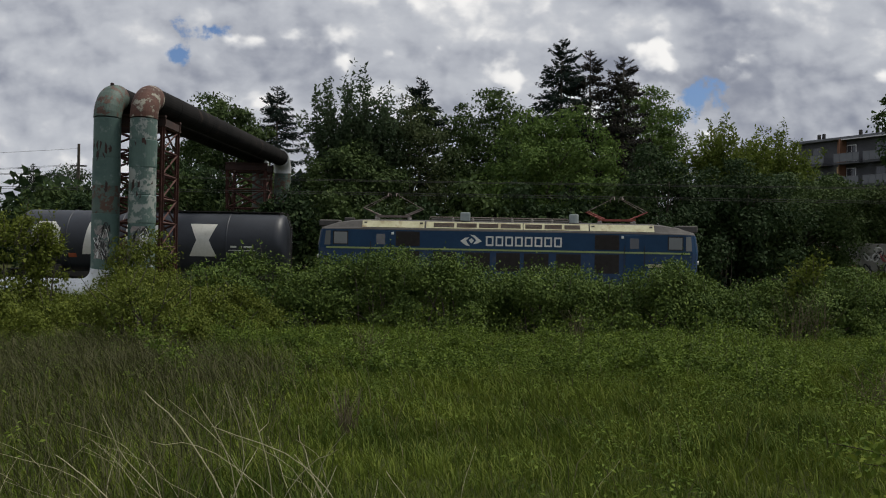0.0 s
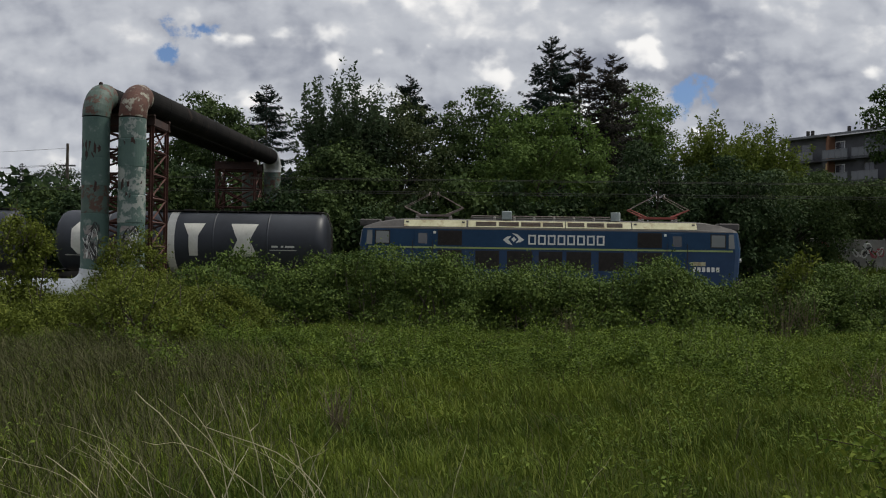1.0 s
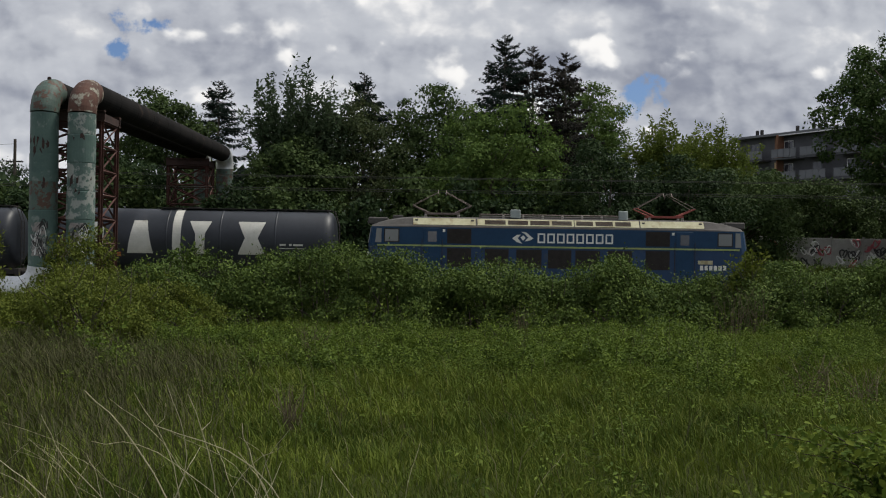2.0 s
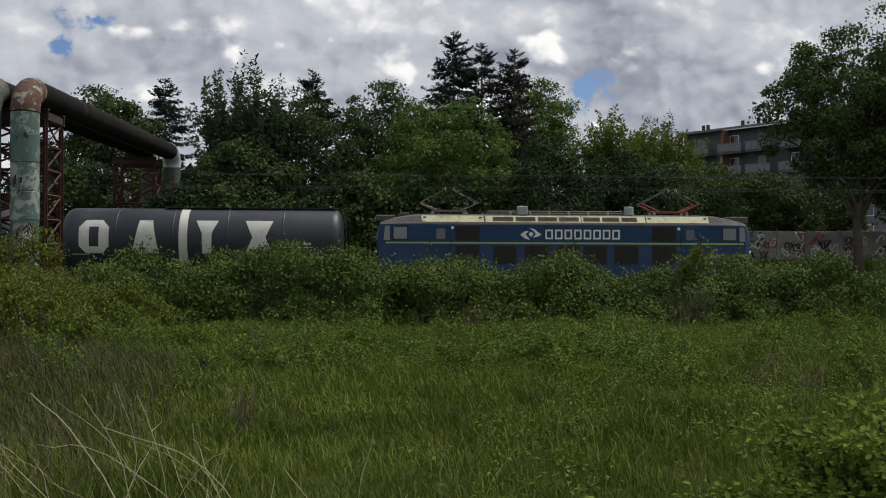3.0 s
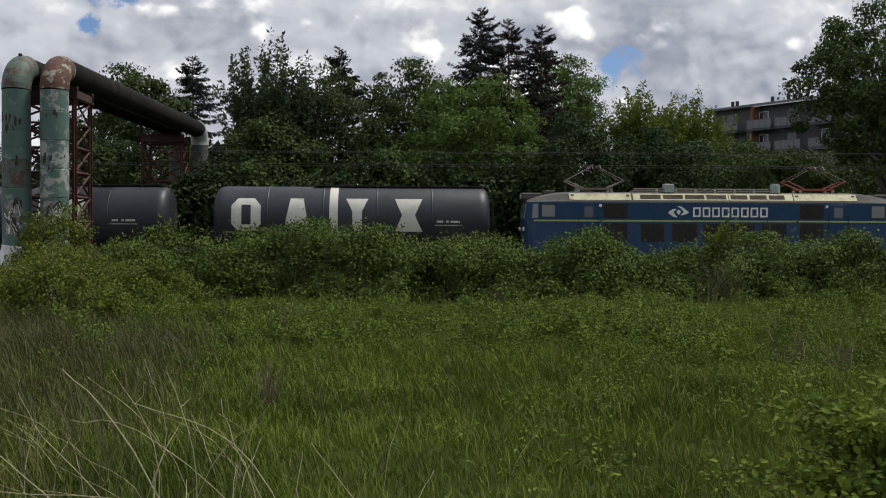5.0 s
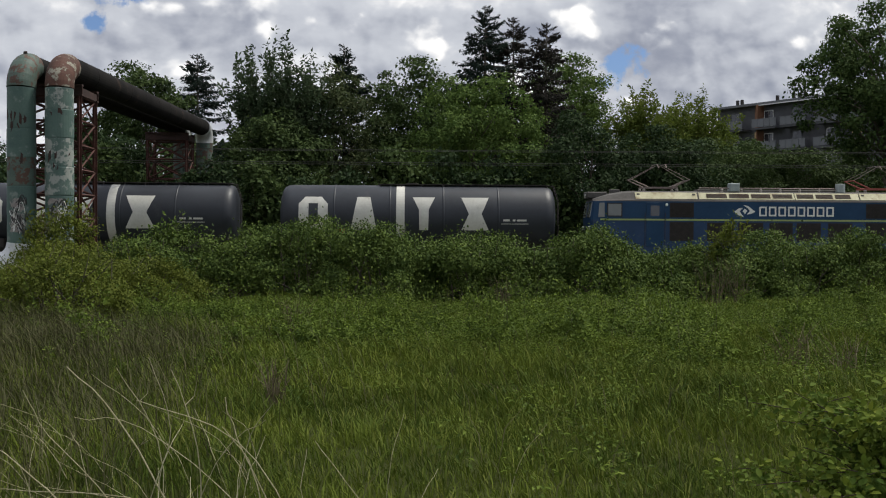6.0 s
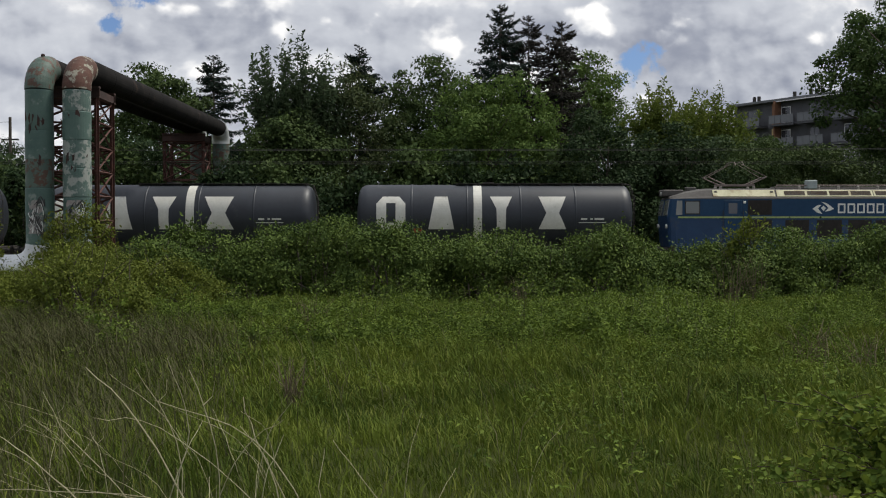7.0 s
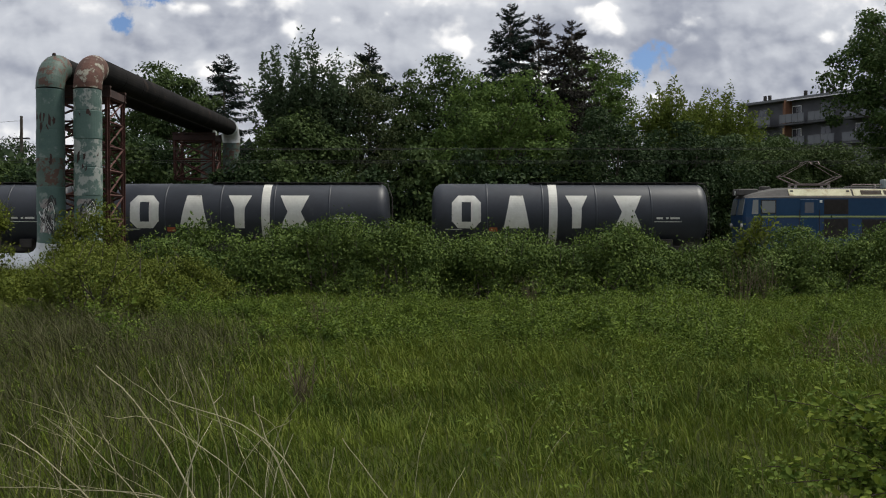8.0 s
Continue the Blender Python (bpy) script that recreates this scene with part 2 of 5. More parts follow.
TANK = surface("dusty_black_tank_paint", (0.019, 0.022, 0.029), (0.031, 0.036, 0.046), 0.5, 0.8, bump=0.05, fine=8, c3=(0.07, 0.068, 0.068), c3_at=(0.6, 0.8), c3_scale=0.6)
TANK_WHITE = surface("aged_white_lettering_paint", (0.5, 0.49, 0.44), (0.64, 0.63, 0.58), 0.6, 2.0, bump=0.03, fine=12, c3=(0.36, 0.34, 0.29), c3_at=(0.62, 0.75), c3_scale=1.2)
STEEL_DARK = surface("grimy_black_steel", (0.018, 0.016, 0.015), (0.04, 0.034, 0.03), 0.75, 3, bump=0.3, fine=25)
STEEL_RAIL = surface("rail_steel", (0.12, 0.09, 0.075), (0.22, 0.18, 0.15), 0.5, 4, metal=0.7, bump=0.1)
ORANGE = surface("faded_orange_plate", (0.3, 0.07, 0.03), (0.42, 0.11, 0.05), 0.6, 4)
LOCO_BLUE = surface("dusty_blue_loco_paint", (0.008, 0.036, 0.085), (0.014, 0.05, 0.112), 0.5, 0.9, bump=0.05, fine=6, spec=0.25, c3=(0.028, 0.06, 0.105), c3_at=(0.58, 0.78), c3_scale=0.7)
LOCO_BLUE_LOW = surface("deep_blue_skirt_paint", (0.008, 0.032, 0.085), (0.014, 0.046, 0.115), 0.55, 0.9, bump=0.05, fine=6, c3=(0.04, 0.055, 0.09), c3_scale=0.9)
LOCO_ROOF = surface("sooty_grey_roof", (0.05, 0.046, 0.043), (0.09, 0.084, 0.078), 0.8, 1.5, bump=0.2, fine=12, c3=(0.12, 0.1, 0.085), c3_at=(0.62, 0.75), c3_scale=1.4)
LOCO_CREAM = surface("stained_cream_paint", (0.36, 0.34, 0.2), (0.52, 0.5, 0.33), 0.6, 1.8, bump=0.1, fine=14, c3=(0.24, 0.17, 0.09), c3_at=(0.52, 0.68), c3_scale=1.6)
LOCO_LIME = surface("yellow_green_stripe_paint", (0.24, 0.3, 0.1), (0.32, 0.38, 0.15), 0.55, 2, bump=0)
LOCO_WHITE = surface("white_marking_paint", (0.6, 0.6, 0.56), (0.72, 0.72, 0.68), 0.55, 3, bump=0)
GRILLE = surface("dark_brown_grille", (0.018, 0.015, 0.014), (0.036, 0.03, 0.027), 0.8, 4, bump=0.2)
GRILLE_RUST = surface("rusty_roof_grille", (0.11, 0.05, 0.025), (0.24, 0.19, 0.13), 0.85, 1.2, bump=0.2, fine=12)
RUBBER = surface("black_rubber", (0.012, 0.012, 0.012), (0.025, 0.025, 0.025), 0.7, 8, bump=0)
PANTO_GREY = surface("grey_pantograph_steel", (0.14, 0.11, 0.1), (0.22, 0.18, 0.16), 0.6, 5, metal=0.3)
PANTO_RED = surface("red_pantograph_paint", (0.2, 0.045, 0.035), (0.3, 0.075, 0.055), 0.6, 5)
BOX_GREY = surface("pale_grey_roof_box", (0.24, 0.28, 0.28), (0.34, 0.38, 0.37), 0.6, 4)
INSULATOR = surface("porcelain_insulator", (0.2, 0.18, 0.15), (0.3, 0.28, 0.25), 0.4, 5, bump=0)
BALLAST = surface("ballast_gravel", (0.1, 0.09, 0.08), (0.24, 0.22, 0.2), 0.95, 6, bump=1.0, fine=30)
WIRE = surface("copper_wire", (0.05, 0.05, 0.046), (0.08, 0.08, 0.074), 0.85, 3, bump=0, spec=0.05)
CLAD_DARK = surface("anthracite_cladding", (0.05, 0.052, 0.058), (0.08, 0.082, 0.09), 0.7, 0.8, bump=0.05)
CLAD_GREY = surface("grey_render", (0.13, 0.13, 0.135), (0.19, 0.19, 0.195), 0.85, 0.6, bump=0.05)
CLAD_YELLOW = surface("ochre_render", (0.4, 0.28, 0.13), (0.5, 0.36, 0.18), 0.85, 0.6, bump=0.05)
CLAD_BROWN = surface("brown_timber_cladding", (0.16, 0.075, 0.04), (0.24, 0.12, 0.07), 0.8, 1.0, bump=0.1)
FRAME_WHITE = surface("white_fascia", (0.6, 0.6, 0.6), (0.7, 0.7, 0.7), 0.6, 1, bump=0)
METAL_ROOF = surface("grey_roofing", (0.1, 0.105, 0.115), (0.15, 0.155, 0.165), 0.6, 0.8, bump=0.05)


def glass_material(name, tint, rough=0.06):
    m = bpy.data.materials.new(name)
    m.use_nodes = True
    p = m.node_tree.nodes["Principled BSDF"]
    p.inputs["Base Color"].default_value = (*tint, 1)
    p.inputs["Roughness"].default_value = rough
    p.inputs["IOR"].default_value = 1.5
    p.inputs["Specular IOR Level"].default_value = 0.8
    return m


# pale base colour puts the sky's reflection into the cab panes
CAB_GLASS = glass_material("cab_window_glass", (0.14, 0.15, 0.148), 0.12)
HOUSE_GLASS = glass_material("house_window_glass", (0.045, 0.05, 0.06))
RAIL_GLASS = glass_material("balcony_rail_glass", (0.08, 0.088, 0.1), 0.3)
LAMP_GLASS = glass_material("lamp_glass", (0.6, 0.6, 0.55), 0.2)


# ---- mesh helpers ----
def part(name, bm, material, parent=None, label="", smooth=False):
    """Links a bmesh as one mesh object under a thing or a part."""
    me = bpy.data.meshes.new(name)
    bm.normal_update()
    bm.to_mesh(me)
    bm.free()
    me.materials.append(material)
    if smooth:
        me.shade_smooth()
    ob = new(name, me)
    ob.parent = parent
    if label:
        ob["label"] = label
    return ob


def share(ob, m, parent=None):
    """Another object on the same mesh."""
    o = ob.copy()
    scene.collection.objects.link(o)
    o.parent = parent if parent else ob.parent
    o.matrix_basis = m
    return o


def thing(name, label, category, group="", m=None):
    e = new(name)
    e.empty_display_size = 0.3
    if m is not None:
        e.matrix_basis = m
    return tagged(e, label, category, group)


def box(bm, lo, hi, bevel=0.0, m=None):
    vs = [bm.verts.new((x, y, z)) for x in (lo[0], hi[0]) for y in (lo[1], hi[1]) for z in (lo[2], hi[2])]
    if m is not None:
        for v in vs:
            v.co = m @ v.co
    fs = [bm.faces.new([vs[i] for i in q]) for q in ((0, 1, 3, 2), (4, 6, 7, 5), (0, 4, 5, 1), (2, 3, 7, 6), (0, 2, 6, 4), (1, 5, 7, 3))]
    if bevel:
        es = list({e for f in fs for e in f.edges})
        bmesh.ops.bevel(bm, geom=es, offset=bevel, segments=1, affect="EDGES")
    return bm


def tube(bm, pts, radii, seg=8, caps=True):
    """A round bar along points, with a radius at each."""
    pts = [Vector(p) for p in pts]
    if isinstance(radii, (int, float)):
        radii = [radii] * len(pts)
    rings = []
    side = None
    for i, p in enumerate(pts):
        d = (pts[min(i + 1, len(pts) - 1)] - pts[max(i - 1, 0)]).normalized()
        if side is None:
            side = d.orthogonal().normalized()
        side = (side - d * side.dot(d)).normalized()
        b = d.cross(side)
        rings.append([bm.verts.new(p + (side * math.cos(a) + b * math.sin(a)) * radii[i]) for a in (2 * math.pi * k / seg for k in range(seg))])
    for r0, r1 in zip(rings, rings[1:]):
        for k in range(seg):
            bm.faces.new((r0[k], r0[(k + 1) % seg], r1[(k + 1) % seg], r1[k]))
    if caps:
        bm.faces.new(rings[0][::-1])
        bm.faces.new(rings[-1])
    return bm


def bar(bm, a, b, w):
    """A square bar between two points."""
    a, b = Vector(a), Vector(b)
    d = (b - a).normalized()
    s = d.orthogonal().normalized() * w / 2
    t = d.cross(s)
    r = [[bm.verts.new(p + s * i + t * j) for i, j in ((1, 1), (-1, 1), (-1, -1), (1, -1))] for p in (a, b)]
    for k in range(4):
        bm.faces.new((r[0][k], r[0][(k + 1) % 4], r[1][(k + 1) % 4], r[1][k]))
    bm.faces.new(r[0][::-1])
    bm.faces.new(r[1])
    return bm


def B():
    return bmesh.new()


def mesh_np(name, V, T, material, smooth=False):
    """A mesh of triangles from arrays."""
    me = bpy.data.meshes.new(name)
    V, T = np.asarray(V, np.float32), np.asarray(T, np.int32)
    me.vertices.add(len(V))
    me.vertices.foreach_set("co", V.ravel())
    me.loops.add(T.size)
    me.loops.foreach_set("vertex_index", T.ravel())
    me.polygons.add(len(T))
    me.polygons.foreach_set("loop_start", np.arange(0, T.size, 3, dtype=np.int32))
    me.polygons.foreach_set("loop_total", np.full(len(T), 3, np.int32))
    me.update(calc_edges=True)
    me.validate()
    me.materials.append(material)
    if smooth:
        me.shade_smooth()
    return me


def unit(a):
    return a / np.maximum(np.linalg.norm(a, axis=1, keepdims=True), 1e-9)


def leaf_mesh(name, P, A, size, width, material, rng, fold=0.12, flat=0.0, rounded=False, facing=None):
    """Folded, pointed leaves: base points P, directions A, lengths, width ratio. flat: how far their faces turn to the sky; facing: where each face looks."""
    n = len(P)
    size = np.broadcast_to(np.asarray(size, float), (n,))[:, None]
    A = unit(A)
    up = rng.normal(size=(n, 3))
    up[:, 2] += flat * 3
    if facing is not None:
        up = unit(facing) + up * 0.12 / (1 + flat)
        fold = fold * 0.5
    S = unit(np.cross(A, up))
    Nn = np.cross(S, A)
    if rounded:
        V = np.empty((n, 6, 3))
        V[:, 0] = P
        for j, f, w in ((1, 0.28, 0.85), (2, 0.66, 0.9), (4, 0.66, -0.9), (5, 0.28, -0.85)):
            V[:, j] = P + A * size * f + S * size * width / 2 * w + Nn * size * fold
        V[:, 3] = P + A * size - Nn * size * fold
        k = np.arange(n)[:, None] * 6
        T = np.concatenate([k + [0, 1, 2], k + [0, 2, 3], k + [0, 3, 4], k + [0, 4, 5]])
        return mesh_np(name, V.reshape(-1, 3), T, material)
    V = np.empty((n, 4, 3))
    V[:, 0] = P
    V[:, 1] = P + A * size * 0.42 + S * size * width / 2 + Nn * size * fold
    V[:, 2] = P + A * size - Nn * size * fold * 0.8
    V[:, 3] = P + A * size * 0.42 - S * size * width / 2 + Nn * size * fold
    k = np.arange(n)[:, None] * 4
    T = np.concatenate([k + [0, 1, 2], k + [0, 2, 3]])
    return mesh_np(name, V.reshape(-1, 3), T, material)


def put_mesh(name, me, parent=None, label=""):
    ob = new(name, me)
    ob.parent = parent
    if label:
        ob["label"] = label
    return ob


# ---- ground ----
def smooth_step(v, lo, hi):
    v = np.clip((np.asarray(v, float) - lo) / (hi - lo), 0, 1)
    return v * v * (3 - 2 * v)


def ground_z(x, y):
    x, y = np.asarray(x, float), np.asarray(y, float)
    z = 0.6 - 0.5 * smooth_step(y, 4, 27) - 0.55 * smooth_step(y, 34, 46) + 1.35 * smooth_step(y, 58, 66)
    bumps = 0.07 * np.sin(x * 0.9 + y * 0.35) + 0.05 * np.sin(x * 0.37 - y * 0.8 + 1.0) + 0.03 * np.sin(2.1 * x + 1.7 * y)
    return z + bumps * (1 - smooth_step(y, 40, 46)) * (1 - smooth_step(np.abs(x), 30, 60))


def build_ground():
    xs = np.concatenate([[-2500, -900, -300, -120, -70], np.arange(-45, 45.1, 0.75), [70, 120, 300, 900, 2500]])
    ys = np.concatenate([[-2500, -600, -150, -40, -12], np.arange(-4, 70.1, 0.75), [80, 100, 130, 200, 400, 1000, 3500]])
    X, Y = np.meshgrid(xs, ys)
    Z = ground_z(X, Y)
    V = np.stack([X, Y, Z], 2).reshape(-1, 3)
    w = len(xs)
    i = np.arange(len(ys) - 1)[:, None] * w + np.arange(w - 1)[None]
    i = i.ravel()[:, None]
    T = np.concatenate([i + [0, 1, w + 1], i + [0, w + 1, w]])
    tagged(new("ground", mesh_np("ground", V, T, SOIL, True)), "overgrown meadow soil falling gently towards the railway", "ground", kind="structure")


build_ground()
TRACK_TURN = -1.97
_a = radians(TRACK_TURN)


def on_track(s, off=0.0, z=0.0):
    """A place s metres along the track's centre line."""
    c = 1.47 + off
    return Vector((s * math.cos(_a) - c * math.sin(_a), 52.14 + s * math.sin(_a) + c * math.cos(_a), z))


def build_track():
    m = Matrix.Translation(on_track(0)) @ pose(0, 0, 0, 0, 0, TRACK_TURN)
    t = thing("railway_track", "single railway track on gravel ballast behind the hedge", "railway track", m=m)
    tagged(t, kind="structure")
    bm = B()
    n = 150
    prof = [(-3.0, -0.62), (-1.75, -0.2), (1.75, -0.2), (3.0, -0.62)]
    rows = [[bm.verts.new((-75 + i, y, z + 0.02 * math.sin(i * 1.7 + y))) for y, z in prof] for i in range(n + 1)]
    for a, b in zip(rows, rows[1:]):
        for k in range(3):
            bm.faces.new((a[k], b[k], b[k + 1], a[k + 1]))
    part("ballast_bed", bm, BALLAST, t)
    for sgn in (-1, 1):
        bm = B()
        box(bm, (-75, sgn * 0.755 - 0.035, -0.05), (75, sgn * 0.755 + 0.035, 0.0))
        box(bm, (-75, sgn * 0.755 - 0.01, -0.13), (75, sgn * 0.755 + 0.01, -0.05))
        box(bm, (-75, sgn * 0.755 - 0.07, -0.16), (75, sgn * 0.755 + 0.07, -0.13))
        part("rail", bm, STEEL_RAIL, t)
    bm = B()
    box(bm, (-0.13, -1.3, -0.3), (0.13, 1.3, -0.16), 0.02)
    s0 = part("sleeper", bm, CONCRETE, t)
    s0.matrix_basis = pose(-42, 0, 0)
    for k in range(1, 141):
        share(s0, pose(-42 + 0.6 * k, 0, 0))


build_track()


# ---- trees and bushes ----
def lumpy(D, k):
    """A smooth uneven factor round 1 for directions D."""
    return 1 + 0.2 * np.sin(3.1 * D[:, 0] + k) * np.cos(2.7 * D[:, 2] + 1.3 * k) + 0.14 * np.sin(5.3 * D[:, 1] + 2.1 * k + 4 * D[:, 2])


def puff_centres(rng, n, centre, rx, ry, rz, low=-0.6, inner=0.35):
    D = unit(rng.normal(size=(n * 3, 3)))
    D = D[D[:, 2] > low][:n]
    r = (inner + (1 - inner) * rng.random(len(D)) ** 0.55) * np.minimum(lumpy(D, rng.random() * 6), 1.1)
    return np.asarray(centre) + D * r[:, None] * np.array([rx, ry, rz]), D


def puff_leaves(rng, C, D, per, spread, squash=0.7):
    """Leaves on the skins of puffs round the centres C, shingled: they face outwards and up, and their tips hang."""
    n = len(C) * per
    dirs = unit(rng.normal(size=(n, 3)) + np.repeat(D, per, 0) * 0.55 + [0, 0, 0.3])
    off = dirs * (0.45 + 0.6 * rng.random(n) ** 0.5)[:, None] * np.repeat(spread * 1.7 * (0.55 + 0.9 * rng.random(len(C))), per)[:, None]
    off *= 1 + 0.25 * rng.normal(size=(n, 1)) * (rng.random((n, 1)) < 0.25)
    off[:, 2] *= squash
    P = np.repeat(C, per, 0) + off
    F = dirs + [0, 0, 0.5] + rng.normal(size=(n, 3)) * 0.26
    A = rng.normal(size=(n, 3)) + dirs * 0.5
    A[:, 2] -= 0.5
    return P, A, F


def limbs(bm, rng, base, top, r, C, count):
    """A tapered, slightly bent trunk with limbs that run out to some of the crown's puffs."""
    base, top = Vector(base), Vector(top)
    pts = []
    for i in range(8):
        f = i / 7
        p = base.lerp(top, f)
        w = 0.02 * (top - base).length * math.sin(f * 3)
        pts.append(p + Vector((rng.normal() * w, rng.normal() * w, 0)))
    tube(bm, pts, [r * (1.35 if i == 0 else 1 - 0.85 * i / 7) for i in range(8)], 8)
    for i in rng.choice(len(C), min(count, len(C)), replace=False):
        c = Vector(C[i])
        h = (c.z - base.z) / max(0.1, top.z - base.z)
        f = min(0.92, max(0.12, h * 0.75 - 0.08))
        k = min(6, int(f * 7))
        a = pts[k].lerp(pts[k + 1], f * 7 - k)
        mid = a.lerp(c, 0.5) + Vector((0, 0, 0.12 * (c - a).length))
        rr = r * (1 - 0.85 * f) * 0.55
        tube(bm, [a, mid, c], [rr, rr * 0.6, rr * 0.2], 5)


def broadleaf(name, label, x, y, top, rx, rz=None, mat=LEAF_MID, leaf=0.3, puffs=110, per=110, spread=0.55, seed=1, low=-0.7, trunk=0.22, ry=None, inner=0.45, group="trees behind the railway", limb_count=24):
    rng = np.random.default_rng(seed)
    z0 = float(ground_z(x, y)) - 0.1
    rz = rz or (top - z0) * 0.42
    t = thing(name, label, "tree", group, pose(x, y, z0))
    cz = top - z0 - rz * 1.02
    C, D = puff_centres(rng, puffs, (0, 0, cz), rx, ry or rx, rz, low, inner)
    bm = B()
    limbs(bm, rng, (0, 0, 0), (rng.normal() * 0.2, rng.normal() * 0.2, cz + rz * 0.6), trunk, C, limb_count)
    part("trunk", bm, BARK, t, smooth=True)
    P, A, F = puff_leaves(rng, C, D, int(per * 1.75), spread)
    keep = P[:, 2] > 0.1
    P, A, F = P[keep], A[keep], F[keep]
    put_mesh("crown", leaf_mesh("crown", P, A, leaf * 0.66 * (0.6 + 0.8 * rng.random(len(P))), 0.72, mat, rng, facing=F), t)
    return t


def spruce(label, x, y, top, r, mat=NEEDLE, seed=1, bare=0.12, step=0.44):
    """A conifer in tiers: each bough dips, turns up at its tip and carries hanging twigs."""
    rng = np.random.default_rng(seed)
    z0 = float(ground_z(x, y)) - 0.1
    H = top - z0
    t = thing("spruce_tree", label, "tree", "trees behind the railway", pose(x, y, z0))
    bm = B()
    tube(bm, [(0, 0, 0), (0.03, 0, H * 0.5), (0, 0.02, H)], [0.26, 0.15, 0.015], 7)
    Ps, As, Ls = [], [], []
    h = H - 0.25
    while h > bare * H:
        f = h / H
        reach = r * min(1.0, 1.25 * (1 - f) ** 0.72) + 0.12
        for b in range(4 if f > 0.93 else 8):
            a = rng.random() * 2 * math.pi
            L = reach * (0.45 + 0.7 * rng.random())
            zb = h + rng.normal() * 0.1
            s = np.linspace(0.03, 1, 9)
            rise = 0.55 if f > 0.9 else 0.12
            zz = zb + (rise - 0.45) * L * s ** 1.1 + 0.33 * L * s ** 2.8
            pts = np.stack([np.cos(a) * L * s, np.sin(a) * L * s, zz], 1)
            tube(bm, [tuple(q) for q in pts[::2]], [0.032 * (1 - 0.8 * k / 4) for k in range(5)], 4, False)
            n = int(36 * L + 5)
            k = 0.1 + 0.9 * rng.random(n) ** 0.8
            q = np.stack([np.interp(k, s, pts[:, j]) for j in range(3)], 1)
            w = 0.2 * L * (1.08 - k) * rng.normal(size=n)
            q += np.outer(w, [-math.sin(a), math.cos(a), 0])
            q[:, 2] -= np.abs(rng.normal(size=n)) * 0.09 * min(1.0, L)
            d = np.array([math.cos(a) * 0.5, math.sin(a) * 0.5, -0.35 if f < 0.9 else 0.3]) + np.outer(np.sign(w) * 0.35, [-math.sin(a), math.cos(a), 0]) + rng.normal(size=(n, 3)) * 0.22
            Ps.append(q)
            As.append(d)
            Ls.append((0.12 + 0.17 * min(1.0, L)) * (0.6 + 0.7 * rng.random(n)))
        h -= step * (0.6 + 0.7 * rng.random()) * (0.55 if f > 0.85 else 1.0)
    n = 40
    k = rng.random(n)
    Ps.append(np.stack([rng.normal(size=n) * 0.03, rng.normal(size=n) * 0.03, H - 1.0 + k * 1.0], 1))
    As.append(rng.normal(size=(n, 3)) * 0.5 + [0, 0, 0.8])
    Ls.append(np.full(n, 0.16))
    part("trunk", bm, BARK, t, smooth=True)
    P, A, S = np.concatenate(Ps), np.concatenate(As), np.concatenate(Ls)
    put_mesh("crown", leaf_mesh("crown", P, A, S, 0.28, mat, rng, fold=0.1), t)
    return t


def upright_tree(name, label, x, y, top, rx, mat, seed=1, shoots=150, per=90, leaf=0.26, fan=0.55, low=0.16, loose=0.2):
    """A tree of many upward-sweeping shoots with narrow drooping leaves and a spiky outline."""
    rng = np.random.default_rng(seed)
    z0 = float(ground_z(x, y)) - 0.1
    H = top - z0
    t = thing(name, label, "tree", "trees behind the railway", pose(x, y, z0))
    bm = B()
    tube(bm, [(0, 0, 0), (0.1, 0.05, H * 0.35), (-0.05, 0, H * 0.72)], [0.24, 0.16, 0.05], 8)
    Ps, As = [], []
    for i in range(shoots):
        a = rng.random() * 2 * math.pi
        q = math.sqrt(rng.random())
        f0 = low + (0.6 - low) * rng.random()
        h1 = f0 + (1.0 - f0) * (0.3 + 0.7 * rng.random() ** 1.3) * (1 - 0.4 * q ** 2)
        R1 = rx * q * (0.8 + 0.3 * rng.random())
        s = np.linspace(0, 1, 7)
        rad = R1 * (1 - (1 - s) ** (1 + fan))
        zz = (f0 + (h1 - f0) * s ** 1.25) * H
        pts = np.stack([np.cos(a) * rad, np.sin(a) * rad, zz], 1) + rng.normal(size=(7, 3)) * 0.05
        if i % 2 == 0:
            tube(bm, [tuple(p) for p in pts[::2]], [0.032, 0.022, 0.013, 0.005], 4, False)
        k = 0.12 + 0.88 * rng.random(per) ** 0.85
        c = np.stack([np.interp(k, s, pts[:, j]) for j in range(3)], 1)
        sp = 0.06 + loose * (1 - k) ** 1.4
        o = rng.normal(size=(per, 3)) * sp[:, None]
        Ps.append(c + o)
        A = o / sp[:, None] * 0.5 + np.array([math.cos(a) * 0.3, math.sin(a) * 0.3, 0.15]) + rng.normal(size=(per, 3)) * 0.4
        As.append(A)
    part("trunk", bm, BARK, t, smooth=True)
    P, A = np.concatenate(Ps), np.concatenate(As)
    put_mesh("crown", leaf_mesh("crown", P, A, leaf * (0.6 + 0.8 * rng.random(len(P))), 0.46, mat, rng, flat=0.4), t)
    return t


